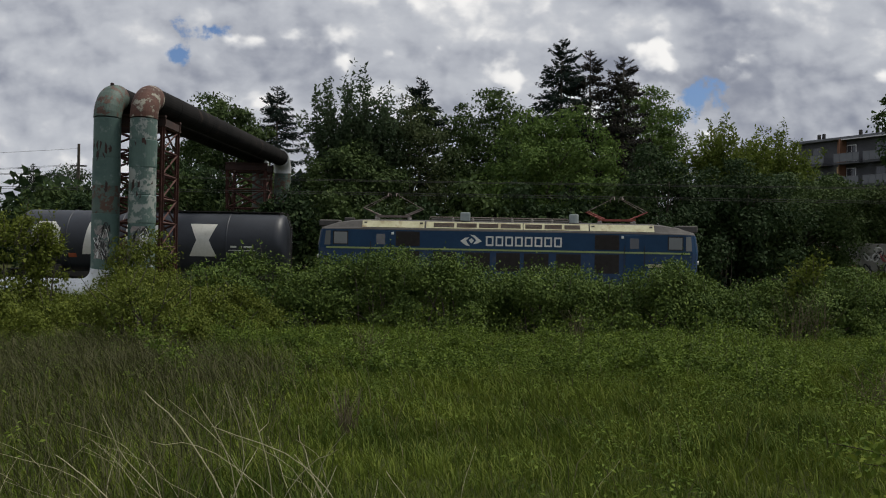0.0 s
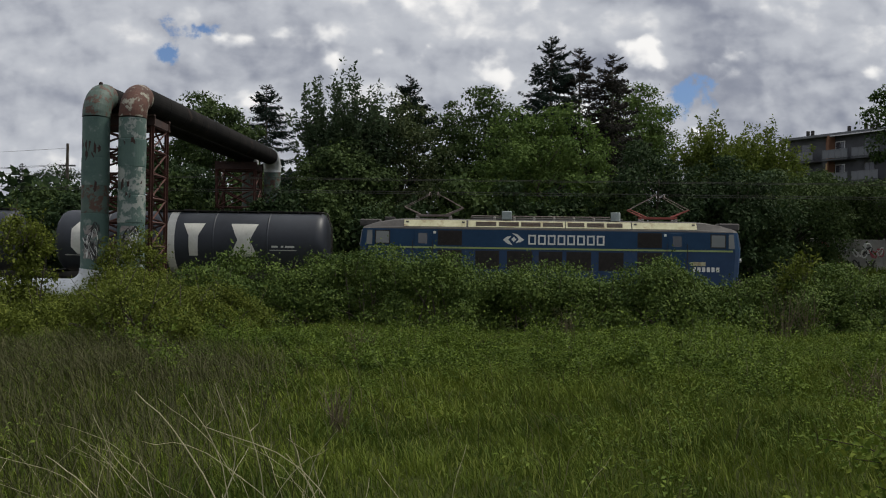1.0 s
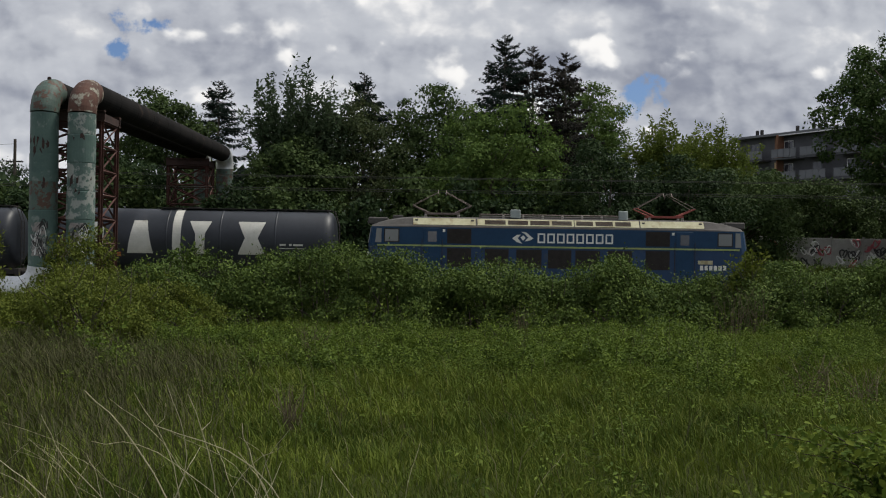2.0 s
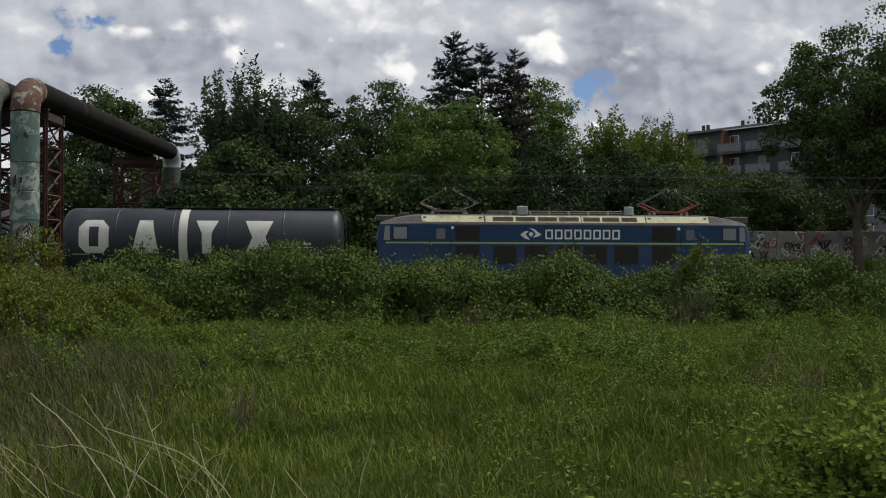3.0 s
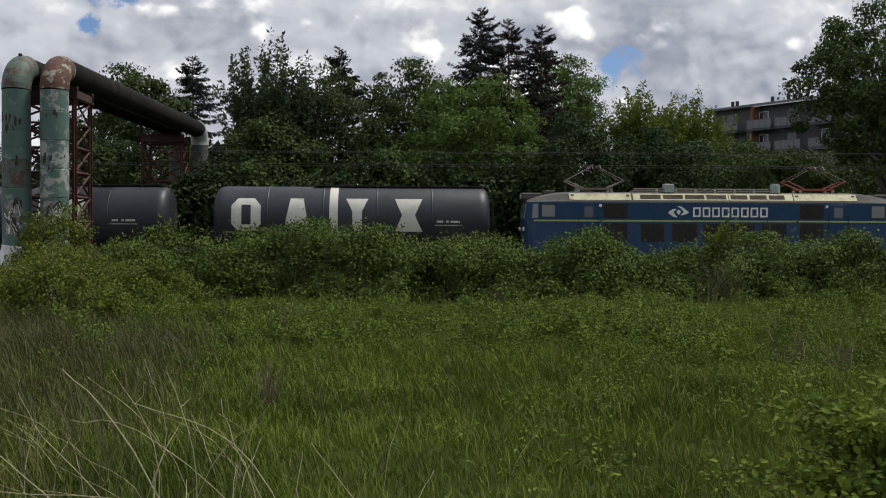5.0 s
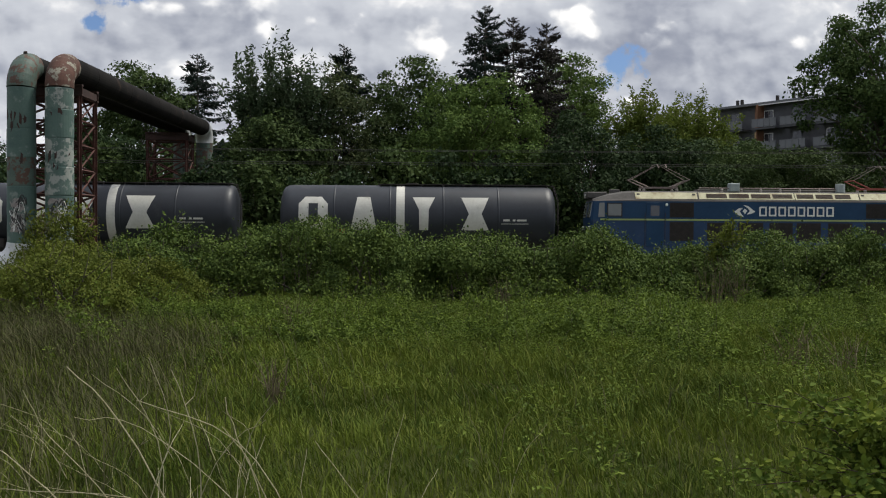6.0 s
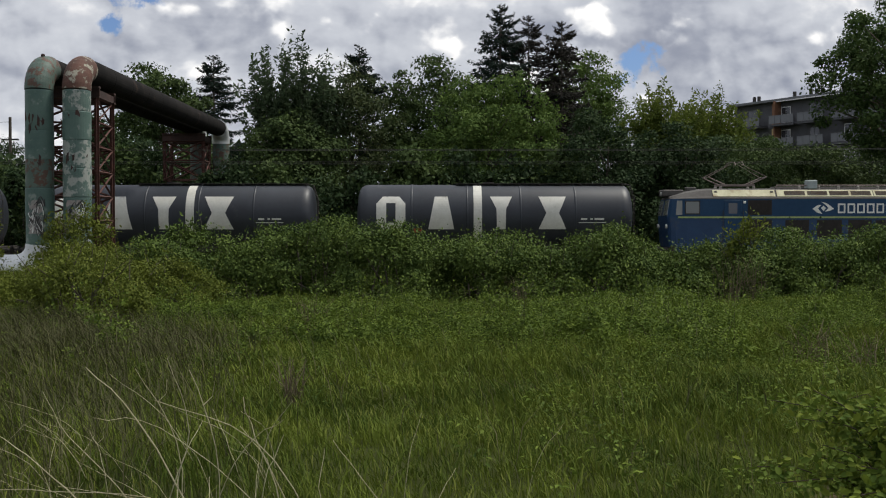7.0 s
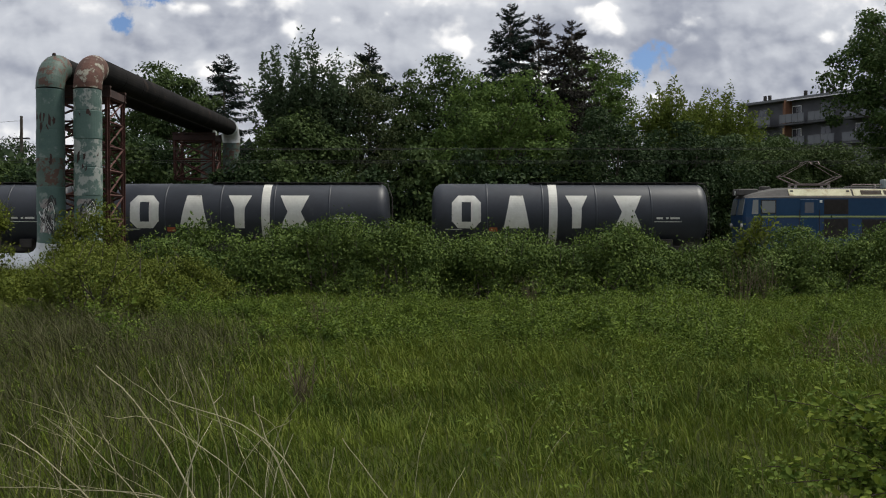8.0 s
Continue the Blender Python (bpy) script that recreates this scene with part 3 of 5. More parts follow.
def bush(label, x, y, top, rx, ry, mat=HEDGE, leaf=0.13, puffs=60, per=120, spread=0.26, seed=1, group="hedge bushes before the railway", shoots=8, stems=9, name="bush", stem_r=0.03):
    """A shrub on several stems, leafy to the ground, with some shoots above its outline."""
    rng = np.random.default_rng(seed)
    z0 = float(ground_z(x, y)) - 0.05
    H = top - z0
    t = thing(name, label, "bush", group, pose(x, y, z0))
    C, D = puff_centres(rng, puffs, (0, 0, H * 0.42), rx * 0.9, ry * 0.9, H * 0.52, -0.75, 0.66)
    bm = B()
    for i in rng.choice(len(C), min(stems, len(C)), replace=False):
        c = C[i]
        b = np.array([rng.normal() * 0.25 * rx, rng.normal() * 0.25 * ry, 0])
        tube(bm, [b, b * 0.4 + c * 0.5 + [0, 0, 0.1], c], [stem_r, stem_r * 0.7, stem_r * 0.3], 5, False)
    P, A, F = puff_leaves(rng, C, D, per, spread, 0.75)
    for k in range(shoots):
        i = rng.integers(len(C))
        c = np.array([C[i, 0], C[i, 1], max(C[i, 2], H * 0.7)])
        e = c + np.array([rng.normal() * 0.2, rng.normal() * 0.2, 0.35 + 0.4 * rng.random()])
        tube(bm, [c, e], [stem_r * 0.4, stem_r * 0.17], 4, False)
        f = rng.random(40)[:, None]
        o = rng.normal(size=(40, 3)) * 0.09
        P, A, F = np.concatenate([P, c + (e - c) * f + o]), np.concatenate([A, o + [0, 0, 0.05]]), np.concatenate([F, o + [0, 0, 0.15]])
    part("woody_base", bm, BARK, t)["kind"] = "stuff"
    keep = P[:, 2] > 0.03
    P, A, F = P[keep], A[keep], F[keep]
    put_mesh("leaves", leaf_mesh("leaves", P, A, leaf * (0.6 + 0.8 * rng.random(len(P))), 0.62, mat, rng, facing=F), t)
    return t


def build_far_trees():
    broadleaf("chestnut_tree", "tall dark green broadleaf tree behind the pipe bridge", -18.2, 85, 14.8, 4.2, 6.0, LEAF_MID, 0.36, 150, 100, 0.6, 11)
    broadleaf("chestnut_tree", "dense dark broadleaf tree under the pipe bridge", -19.5, 74, 9.0, 4.6, 4.2, LEAF_DARK, 0.34, 110, 110, 0.6, 12)
    spruce("slender dark green spruce with drooping branches", -14.9, 90, 16.0, 4.4, NEEDLE, 13)
    upright_tree("willow_tree", "grey-green willow with spiky upright shoots", -6.7, 72, 15.2, 3.5, LEAF_WILLOW, 14, 190, 110, 0.3, loose=0.2)
    broadleaf("alder_tree", "dark green broadleaf tree below the willow", -6.4, 69, 9.4, 2.8, 4.2, LEAF_MID, 0.3, 110, 110, 0.5, 15)
    spruce("dark spruce rising behind a bronze-leaved tree", -2.75, 80, 15.3, 4.0, NEEDLE, 16)
    broadleaf("plum_tree", "bronze-green tree with thin foliage", -3.1, 74, 12.3, 2.6, 4.8, LEAF_BROWN, 0.27, 100, 90, 0.5, 17)
    broadleaf("linden_tree", "rounded mid-green linden tree", 2.6, 80, 14.2, 4.0, 5.6, LEAF_MID, 0.33, 170, 100, 0.6, 18)
    broadleaf("maple_tree", "bright green maple with a broad low crown", 5.6, 64, 10.6, 3.9, 4.9, LEAF_BRIGHT, 0.25, 190, 110, 0.42, 19)
    spruce("tall dark spruce with ragged branches", 7.5, 80, 18.3, 4.6, NEEDLE, 20)
    spruce("tall dark spruce with brownish lower branches", 9.7, 81, 17.7, 4.0, NEEDLE_BROWN, 21)
    spruce("tall spruce with brown inner branches", 12.0, 80, 17.2, 4.2, NEEDLE_BROWN, 22)
    broadleaf("spruce_undergrowth_tree", "dull brown-green tree between the spruces", 11.0, 84.5, 10.5, 3.4, 4.0, LEAF_BROWN, 0.28, 90, 80, 0.55, 23)
    broadleaf("birch_tree", "light green birch with fine leaves", 15.3, 90, 17.0, 3.4, 5.5, LEAF_BRIGHT, 0.29, 140, 95, 0.55, 24)
    upright_tree("ash_tree", "young yellow-green ash with open feathery shoots", 17.6, 72, 12.2, 3.0, LEAF_YELLOW, 25, 210, 120, 0.24, loose=0.32)
    upright_tree("ash_tree", "young yellow-green ash with open feathery shoots", 21.6, 74, 12.0, 3.0, LEAF_YELLOW, 26, 200, 120, 0.24, loose=0.32)
    broadleaf("elder_tree", "very dark elder bush behind the track", 11.4, 60, 8.2, 3.4, 3.9, LEAF_DARK, 0.26, 110, 110, 0.5, 27)
    broadleaf("elder_tree", "very dark elder bush behind the track", 15.8, 61, 7.8, 3.2, 3.7, LEAF_DARK, 0.26, 110, 110, 0.5, 28)
    broadleaf("hazel_tree", "mid-green hazel thicket beside the graffiti wall", 20.6, 66, 7.6, 3.0, 3.4, LEAF_MID, 0.26, 110, 100, 0.5, 29)
    broadleaf("hazel_tree", "mid-green hazel thicket beside the graffiti wall", 24.8, 72, 8.4, 3.4, 3.6, LEAF_MID, 0.27, 110, 100, 0.5, 30)
    for hx, hy, ht, hs in ((28.0, 71, 7.6, 37), (31.5, 72, 7.2, 38), (23.0, 70, 7.4, 39)):
        broadleaf("hazel_tree", "mid-green hazel thicket before the apartment block", hx, hy, ht, 2.6, 3.2, LEAF_MID, 0.26, 90, 90, 0.5, hs)
    broadleaf("poplar_tree", "large open-crowned poplar with a forked dark trunk", 29.7, 62, 15.9, 4.8, 5.6, LEAF_POPLAR, 0.29, 230, 110, 0.48, 31, -0.9, 0.33, inner=0.3, limb_count=70)
    broadleaf("poplar_tree", "large leafy poplar at the edge of the meadow", 35.5, 64, 15.0, 4.6, 6.8, LEAF_MID, 0.3, 150, 110, 0.55, 32, -0.85, 0.3, inner=0.25)
    spruce("small far dark conifer", -54.3, 140, 13.2, 2.6, NEEDLE, 33)
    broadleaf("oak_tree", "far round dark oak beside a pole", -46.3, 130, 12.7, 3.6, 5.0, LEAF_DARK, 0.34, 80, 70, 0.6, 34)
    broadleaf("oak_tree", "far low dark oak", -53.0, 128, 7.4, 4.5, 3.0, LEAF_DARK, 0.34, 70, 60, 0.6, 35)
    broadleaf("oak_tree", "far low dark oak", -40.5, 128, 7.0, 4.5, 3.0, LEAF_DARK, 0.34, 70, 60, 0.6, 36)


def build_thicket():
    """The dark row of bushes along the far side of the track."""
    rng = np.random.default_rng(50)
    x = -22.0
    k = 0
    while x < 19:
        y = 59.5 + rng.normal() * 0.8 + (1.5 if -14 < x < -9 else 0)
        top = 4.6 + rng.random() * 1.6 + (0.8 if x > 0 else 0)
        m = LEAF_DARK if k % 3 else LEAF_MID
        bush("dark leafy thicket bush behind the railway track", x, y, top, 2.0, 1.6, m, 0.27, 60, 75, 0.42, 100 + k, "thicket behind the railway", 6)
        x += 2.3 + rng.random() * 0.6
        k += 1
    # woodland that closes the view between the trees
    n = 26000
    P = np.stack([rng.uniform(-75, 45, n), rng.uniform(92, 112, n), np.zeros(n)], 1)
    tops = 5.5 + 1.8 * np.sin(P[:, 0] * 0.31) + 1.2 * np.sin(P[:, 0] * 0.83 + 1)
    P[:, 2] = 0.8 + rng.random(n) ** 0.8 * tops
    A = rng.normal(size=(n, 3))
    tagged(put_mesh("far_woods", leaf_mesh("far_woods", P, A, 0.9 * (0.6 + 0.8 * rng.random(n)), 0.7, LEAF_DARK, rng, flat=0.3)), "dark belt of distant shrubs and low trees", "woods", kind="stuff")


def build_hedge():
    rng = np.random.default_rng(60)
    spec = []
    # x, y, top, half width, half depth, material, leaf, shoots
    for i, (x, top) in enumerate([(-6.0, 1.95), (-4.2, 2.1), (-2.4, 2.15), (-0.7, 2.3), (1.0, 2.05), (2.6, 1.95), (4.2, 2.05), (5.9, 2.1), (7.4, 1.85), (9.0, 1.85), (10.7, 1.9), (12.4, 1.95), (14.2, 2.0), (16.0, 2.0), (18.0, 2.0)]):
        spec.append((x + rng.normal() * 0.25, 30.4 + rng.normal() * 0.5, top - 0.25 + rng.normal() * 0.2, 1.25, 1.1))
        spec.append((x + 0.8 + rng.normal() * 0.3, 32.4 + rng.normal() * 0.5, top - 0.06 + rng.normal() * 0.2, 1.3, 1.1))
    for i, (x, y, top, rx, ry) in enumerate(spec):
        bush("dense mid-green hedge bush in full leaf", x, y, top, rx, ry, HEDGE, 0.08, 36, 300 if i % 2 == 0 else 170, 0.27, 200 + i, shoots=7)
    for i, (x, y, top, rx, ry) in enumerate([(-13.4, 31, 0.95, 1.5, 1.2), (-11.6, 30.5, 0.95, 1.5, 1.2), (-9.9, 30.2, 0.95, 1.5, 1.2), (-8.2, 29.8, 1.65, 1.4, 1.2), (-8.4, 26.4, 1.0, 1.5, 1.1), (-7.0, 27.8, 1.4, 1.3, 1.0), (-11.3, 27.0, 0.95, 1.3, 1.0), (-10.0, 23.9, 1.3, 1.5, 1.0), (-5.8, 28.6, 1.35, 1.2, 1.0)]):
        bush("yellow-green leafy shrub at the edge of the meadow", x, y, top, rx, ry, HEDGE_YELLOW, 0.07, 46, 200, 0.2, 300 + i, "yellow-green shrubs before the pipe bridge", 6)
    for i, (x, y, top, rx) in enumerate(((-11.05, 27.0, 3.35, 0.75), (-10.25, 27.5, 2.9, 0.35), (-10.3, 26.5, 0.85, 0.7), (-9.75, 28.0, 0.85, 0.6))):
        bush("tall yellow-green shrub with long upright shoots", x, y, top, rx, 0.6, HEDGE_YELLOW, 0.085, 46 if rx > 0.4 else 22, 120, 0.17, 320 + i, "yellow-green shrubs before the pipe bridge", 30 if top > 2 else 5)
    bush("slender green sapling bush at the foot of the pipe column", -9.75, 34.0, 2.75, 1.15, 0.8, HEDGE_YELLOW, 0.09, 60, 130, 0.22, 326, shoots=22)
    bush("thin green sapling standing above the hedge", -6.1, 31.6, 2.55, 0.45, 0.4, HEDGE, 0.11, 24, 80, 0.16, 323, shoots=10)
    bush("thin green sapling standing above the hedge", 9.9, 31.0, 2.35, 0.35, 0.35, HEDGE_YELLOW, 0.11, 16, 60, 0.15, 324, shoots=8)
    bush("round lone shrub on thin stems in the meadow", -5.95, 21.0, 1.62, 1.0, 0.9, HEDGE_YELLOW, 0.06, 54, 240, 0.19, 325, "", 12, 40)


build_far_trees()
build_thicket()
build_hedge()


# ---- meadow ----
def field_points(rng, n, y0, y1, power=0.55):
    """Points on the meadow, closer together near the path."""
    y = y0 + (y1 - y0) * rng.random(n) ** (1 / (1 + power))
    x = rng.uniform(-0.47, 0.56, n) * y + rng.normal(size=n) * 0.3
    return x, y


def patchiness(x, y, k):
    return 0.5 + 0.25 * np.sin(0.8 * x + 0.5 * y + k) + 0.25 * np.sin(1.7 * x - 0.9 * y + 2.3 * k) * np.cos(0.6 * y + k)


def blades(name, label, x, y, h, w, bend, material, rng, lean=(0, 0), category="grass"):
    """Bent blades, widest in the middle."""
    n = len(x)
    P = np.stack([x, y, ground_z(x, y) - 0.02], 1)
    a = rng.random(n) * 2 * math.pi
    D = np.stack([np.cos(a), np.sin(a), np.zeros(n)], 1)
    S = np.stack([-np.sin(a + 0.7), np.cos(a + 0.7), np.zeros(n)], 1) * (w / 2)[:, None]
    b = (bend * (0.3 + rng.random(n)))[:, None]
    push = D * b + np.array([lean[0], lean[1], 0])
    mid = P + np.stack([np.zeros(n), np.zeros(n), h * 0.58], 1) + push * (h * 0.3)[:, None]
    tip = P + np.stack([np.zeros(n), np.zeros(n), h * (1 - 0.25 * b[:, 0])], 1) + push * h[:, None]
    V = np.stack([P, mid - S, mid + S, tip], 1).reshape(-1, 3)
    k = np.arange(n)[:, None] * 4
    T = np.concatenate([k + [0, 2, 1], k + [1, 2, 3]])
    return tagged(new(name, mesh_np(name, V, T, material)), label, category, kind="stuff")


def build_meadow():
    rng = np.random.default_rng(70)
    cx, cy = field_points(rng, 36000, 3.4, 30)
    per = 10
    tuft = 0.5 + 0.9 * rng.random(len(cx)) ** 1.5
    h = np.repeat((0.13 + 0.17 * patchiness(cx, cy, 0.4)) * tuft, per) * (0.6 + 0.6 * rng.random(len(cx) * per))
    x = np.repeat(cx, per) + rng.normal(size=len(h)) * (0.05 + 0.004 * np.repeat(cy, per))
    y = np.repeat(cy, per) + rng.normal(size=len(h)) * (0.05 + 0.004 * np.repeat(cy, per))
    blades("grass", "long fresh green meadow grass", x, y, h, 0.0032 + 0.0009 * y, 0.65, GRASS, rng, (-0.15, 0.0))
    # straw-coloured tall grass, thick in one corner and sparse elsewhere
    x, y = field_points(rng, 80000, 3.6, 25)
    dry = np.clip(0.025 + 0.9 * smooth_step(-x, 0.1 * y, 0.3 * y) * smooth_step(24 - y, 0, 6), 0, 1) * (0.35 + 0.65 * patchiness(x, y, 2.0))
    keep = rng.random(len(x)) < dry
    x, y = x[keep], y[keep]
    blades("dry_grass", "tall bleached grass leaning over", x, y, 0.3 + 0.4 * rng.random(len(x)), 0.0022 + 0.0006 * y, 0.8, GRASS_DRY, rng, (-0.3, 0.0))
    # broad-leaved weeds
    x, y = field_points(rng, 9500, 4.6, 27.6, 0.9)
    keep = rng.random(len(x)) < np.clip(0.95 * smooth_step(y, 9, 20) * (1.6 * patchiness(x, y, 4.1) - 0.35) * (0.35 + 0.65 * smooth_step(x, -0.25 * y, 0.05 * y)), 0.015 + 0.1 * smooth_step(x, 0, 0.15 * y), 1)
    x, y = x[keep], y[keep]
    n, k = len(x), 42
    h = 0.2 + 0.3 * rng.random(n) * (0.5 + patchiness(x, y, 1.1))
    f = rng.random((n, k)) ** 0.7
    a = rng.random((n, k)) * 2 * math.pi
    sp = 0.05 + 0.1 * rng.random((n, k))
    P = np.stack([x[:, None] + np.cos(a) * sp, y[:, None] + np.sin(a) * sp, ground_z(x, y)[:, None] + 0.05 + f * h[:, None]], 2).reshape(-1, 3)
    A = np.stack([np.cos(a), np.sin(a), rng.normal(size=(n, k)) * 0.3], 2).reshape(-1, 3)
    size = (0.035 + 0.035 * rng.random(n * k)) * (1.15 - 0.45 * f.ravel())
    tagged(put_mesh("weeds", leaf_mesh("weeds", P, A, size, 0.42, WEED, rng, flat=0.6)), "leafy green nettles and other weeds", "weeds", kind="stuff")
    # clumps of taller leafy weeds
    for i in range(100):
        yy = 13 + 14.5 * rng.random() ** 0.6
        xx = rng.uniform(-0.3, 0.52) * yy
        bush("leafy green clump of tall meadow weeds", xx, yy, float(ground_z(xx, yy)) + 0.3 + 0.32 * rng.random(), 0.3 + 0.35 * rng.random(), 0.35, WEED, 0.052, 13, 100, 0.095, 400 + i, "weed clumps in the meadow", 3, 4, "weed_clump", 0.006)


def stalk(knots, r, rng, fork):
    """A dry stem that glides through its knots from the soil to its tip."""
    k = [Vector(q) for q in knots]
    k = [k[0] * 2 - k[1]] + k + [k[-1] * 2 - k[-2]]
    pts = []
    for i in range(1, len(k) - 2):
        for f in (0.0, 0.25, 0.5, 0.75):
            a, b, c, d = k[i - 1:i + 3]
            q = (b * 2 + (c - a) * f + (a * 2 - b * 5 + c * 4 - d) * f * f + (b * 3 - a - c * 3 + d) * f ** 3) * 0.5
            pts.append(q + Vector((rng.normal(), rng.normal(), rng.normal())) * 0.003)
    pts.append(k[-2])
    n = len(pts)
    bm = tube(B(), pts, [r * (1.15 - 0.75 * i / n) for i in range(n)], 5)
    for i in range(fork):
        q = pts[-3 - 2 * i]
        side = 1 if i % 2 == 0 else -1
        tube(bm, [q, q + Vector((side * 0.03, rng.normal() * 0.02, 0.03)), q + Vector((side * (0.025 + 0.02 * rng.random()), 0, 0.09))], [r * 0.6, r * 0.5, r * 0.25], 4)
    tagged(part("dry_stalk", bm, STALK), "bleached bent dry stalk of last year's weed", "dry stalk", "dry stalks in the grass")


def build_stalks():
    rng = np.random.default_rng(80)
    # across and height where the stem leaves the grass, where it bows and where it ends; thickness in millimetres, forks
    for xr, zr, xk, zk, xt, zt, mm, fork in (
            (-0.71, 0.94, -1.07, 1.65, -1.21, 1.70, 4.2, 0), (-0.93, 1.07, -0.72, 1.49, -0.89, 1.74, 2.6, 0), (-0.69, 0.91, -0.67, 1.46, -0.81, 1.69, 3.2, 1),
            (-0.29, 1.0, -0.5, 1.54, -0.93, 1.58, 3.2, 0), (-0.36, 1.0, -0.58, 1.43, -0.61, 1.57, 3.0, 0), (0.09, 0.95, -0.19, 1.32, -0.26, 1.39, 2.6, 0),
            (-1.17, 1.07, -1.42, 1.39, -1.58, 1.43, 3.2, 0), (-0.83, 0.91, -0.81, 1.5, -1.01, 1.7, 2.8, 1), (-0.45, 1.09, -0.49, 1.39, -0.62, 1.46, 3.0, 0),
            (-0.86, 1.14, -1.29, 1.24, -1.58, 1.25, 2.4, 0), (-0.53, 1.13, -1.01, 1.6, -1.17, 1.51, 2.2, 0), (-1.02, 1.14, -1.36, 1.49, -1.37, 1.61, 2.4, 0),
            (-0.27, 1.0, -0.33, 1.27, -0.29, 1.36, 2.0, 0), (-0.75, 1.05, -0.6, 1.49, -0.44, 1.5, 2.2, 0)):
        y = 4.3 + rng.normal() * 0.02
        g = float(ground_z(xr, y))
        xm, zm = (xr + 2 * xk + xt) / 4, (zr + 2 * zk + zt) / 4
        # carried on down to the soil in the stem's own direction
        xg = xr + (xr - xm) * min(1.0, 0.6 * (zr - g) / max(0.1, zm - zr))
        stalk([(xg, y, g), (xr, y, zr), (xm, y, zm), (xt, y + rng.normal() * 0.05, zt)], mm / 1000, rng, fork)
    for k in range(60):
        y = rng.uniform(4.2, 7.0)
        xr = rng.uniform(-0.42, -0.1) * y if k < 54 else rng.uniform(0.0, 0.42) * y
        xt = xr - rng.uniform(-0.3, 0.75)
        g = float(ground_z(xr, y))
        zt = g + rng.uniform(0.25, 0.6)
        stalk([(xr, y, g), (xr * 0.65 + xt * 0.35, y, g * 0.35 + zt * 0.65), (xt, y + rng.normal() * 0.2, zt)], rng.uniform(0.0013, 0.0024), rng, k % 2)


def build_rose():
    """The near bramble: arching dark twigs with rows of rounded leaves."""
    rng = np.random.default_rng(90)
    base = Vector((2.0, 3.6, float(ground_z(2.0, 3.6))))
    t = thing("bramble_bush", "near green bramble with arching twigs and rounded leaves", "bush", m=Matrix.Translation(base))
    bm = B()
    P, A, S = [], [], []
    for k in range(104):
        a = rng.uniform(0, 2 * math.pi)
        reach = rng.uniform(0.25, 0.9)
        top = rng.uniform(0.7, 1.26)
        e = Vector((math.cos(a) * reach, math.sin(a) * reach * 0.55, top * (1.08 - 0.3 * reach)))
        m = Vector((e.x * 0.35, e.y * 0.35, top * 0.95))
        pts = []
        for i in range(9):
            f = i / 8
            pts.append(m * 2 * f * (1 - f) + e * f * f + Vector((rng.normal(), rng.normal(), rng.normal())) * 0.015)
        tube(bm, pts, [0.0045 * (1 - 0.7 * i / 8) for i in range(9)], 5, False)
        for i in range(3, 9):
            for s in range(40):
                o = Vector((rng.normal(), rng.normal(), rng.normal() * 0.6)) * 0.06
                q = pts[i].lerp(pts[i - 1], rng.random()) + o * 0.5
                P.append(q)
                A.append(o + Vector((0, 0, -0.01)))
                S.append(rng.uniform(0.02, 0.038))
    part("woody_base", bm, TWIG, t)["kind"] = "stuff"
    put_mesh("leaves", leaf_mesh("leaves", np.array(P), np.array(A), np.array(S), 0.6, ROSE, rng, fold=0.14, facing=np.array(P) * [0.5, 0.5, 0.0] + [0, -0.25, 0.5] + rng.normal(size=(len(P), 3)) * 0.25, rounded=True), t)


def dead_clump(x, y, h, r, seed, label):
    """A dried-up weed: thin brown stems that lean out of one root."""
    rng = np.random.default_rng(seed)
    bm = B()
    for k in range(34):
        a = rng.random() * 2 * math.pi
        q = rng.random() * r
        L = h * (0.5 + 0.6 * rng.random())
        o = Vector((rng.normal() * r * 0.25, rng.normal() * r * 0.25, 0))
        tube(bm, [o, o + Vector((math.cos(a) * q * 0.5, math.sin(a) * q * 0.5, L * 0.65)), o + Vector((math.cos(a) * q * 1.2, math.sin(a) * q * 1.2, L))], [0.006, 0.005, 0.002], 4, False)
    t = thing("dead_weed", label, "dead weed", "dead weeds", pose(x, y, float(ground_z(x, y))))
    part("dry_tangle", bm, DEAD, t)["kind"] = "stuff"


DEAD = surface("dead_brown_stem", (0.085, 0.068, 0.038), (0.17, 0.14, 0.085), 0.9, 9, bump=0.1)
for dx, dy, dh, dr, dl in ((-1.6, 20.5, 0.75, 0.5, "brown dead weed in the meadow"), (1.4, 12.0, 0.2, 0.3, "brown dead weed in the meadow"), (5.4, 14.0, 0.65, 0.5, "grey dead weed with bent stems"), (5.9, 13.6, 0.6, 0.4, "grey dead weed with bent stems"), (8.9, 29.0, 1.5, 0.6, "dry brown thicket at a gap in the hedge"), (9.7, 29.2, 1.3, 0.6, "dry brown thicket at a gap in the hedge"), (3.2, 28.8, 0.9, 0.5, "dry stems at the foot of the hedge"), (-1.0, 10.5, 0.5, 0.2, "thin dead twig standing in the grass")):
    dead_clump(dx, dy, dh, dr, int(dx * 10 + 900), dl)
build_meadow()
build_stalks()
build_rose()


# ---- pipe bridge ----
PIPE_R, PIPE_Z = 0.49, 7.94


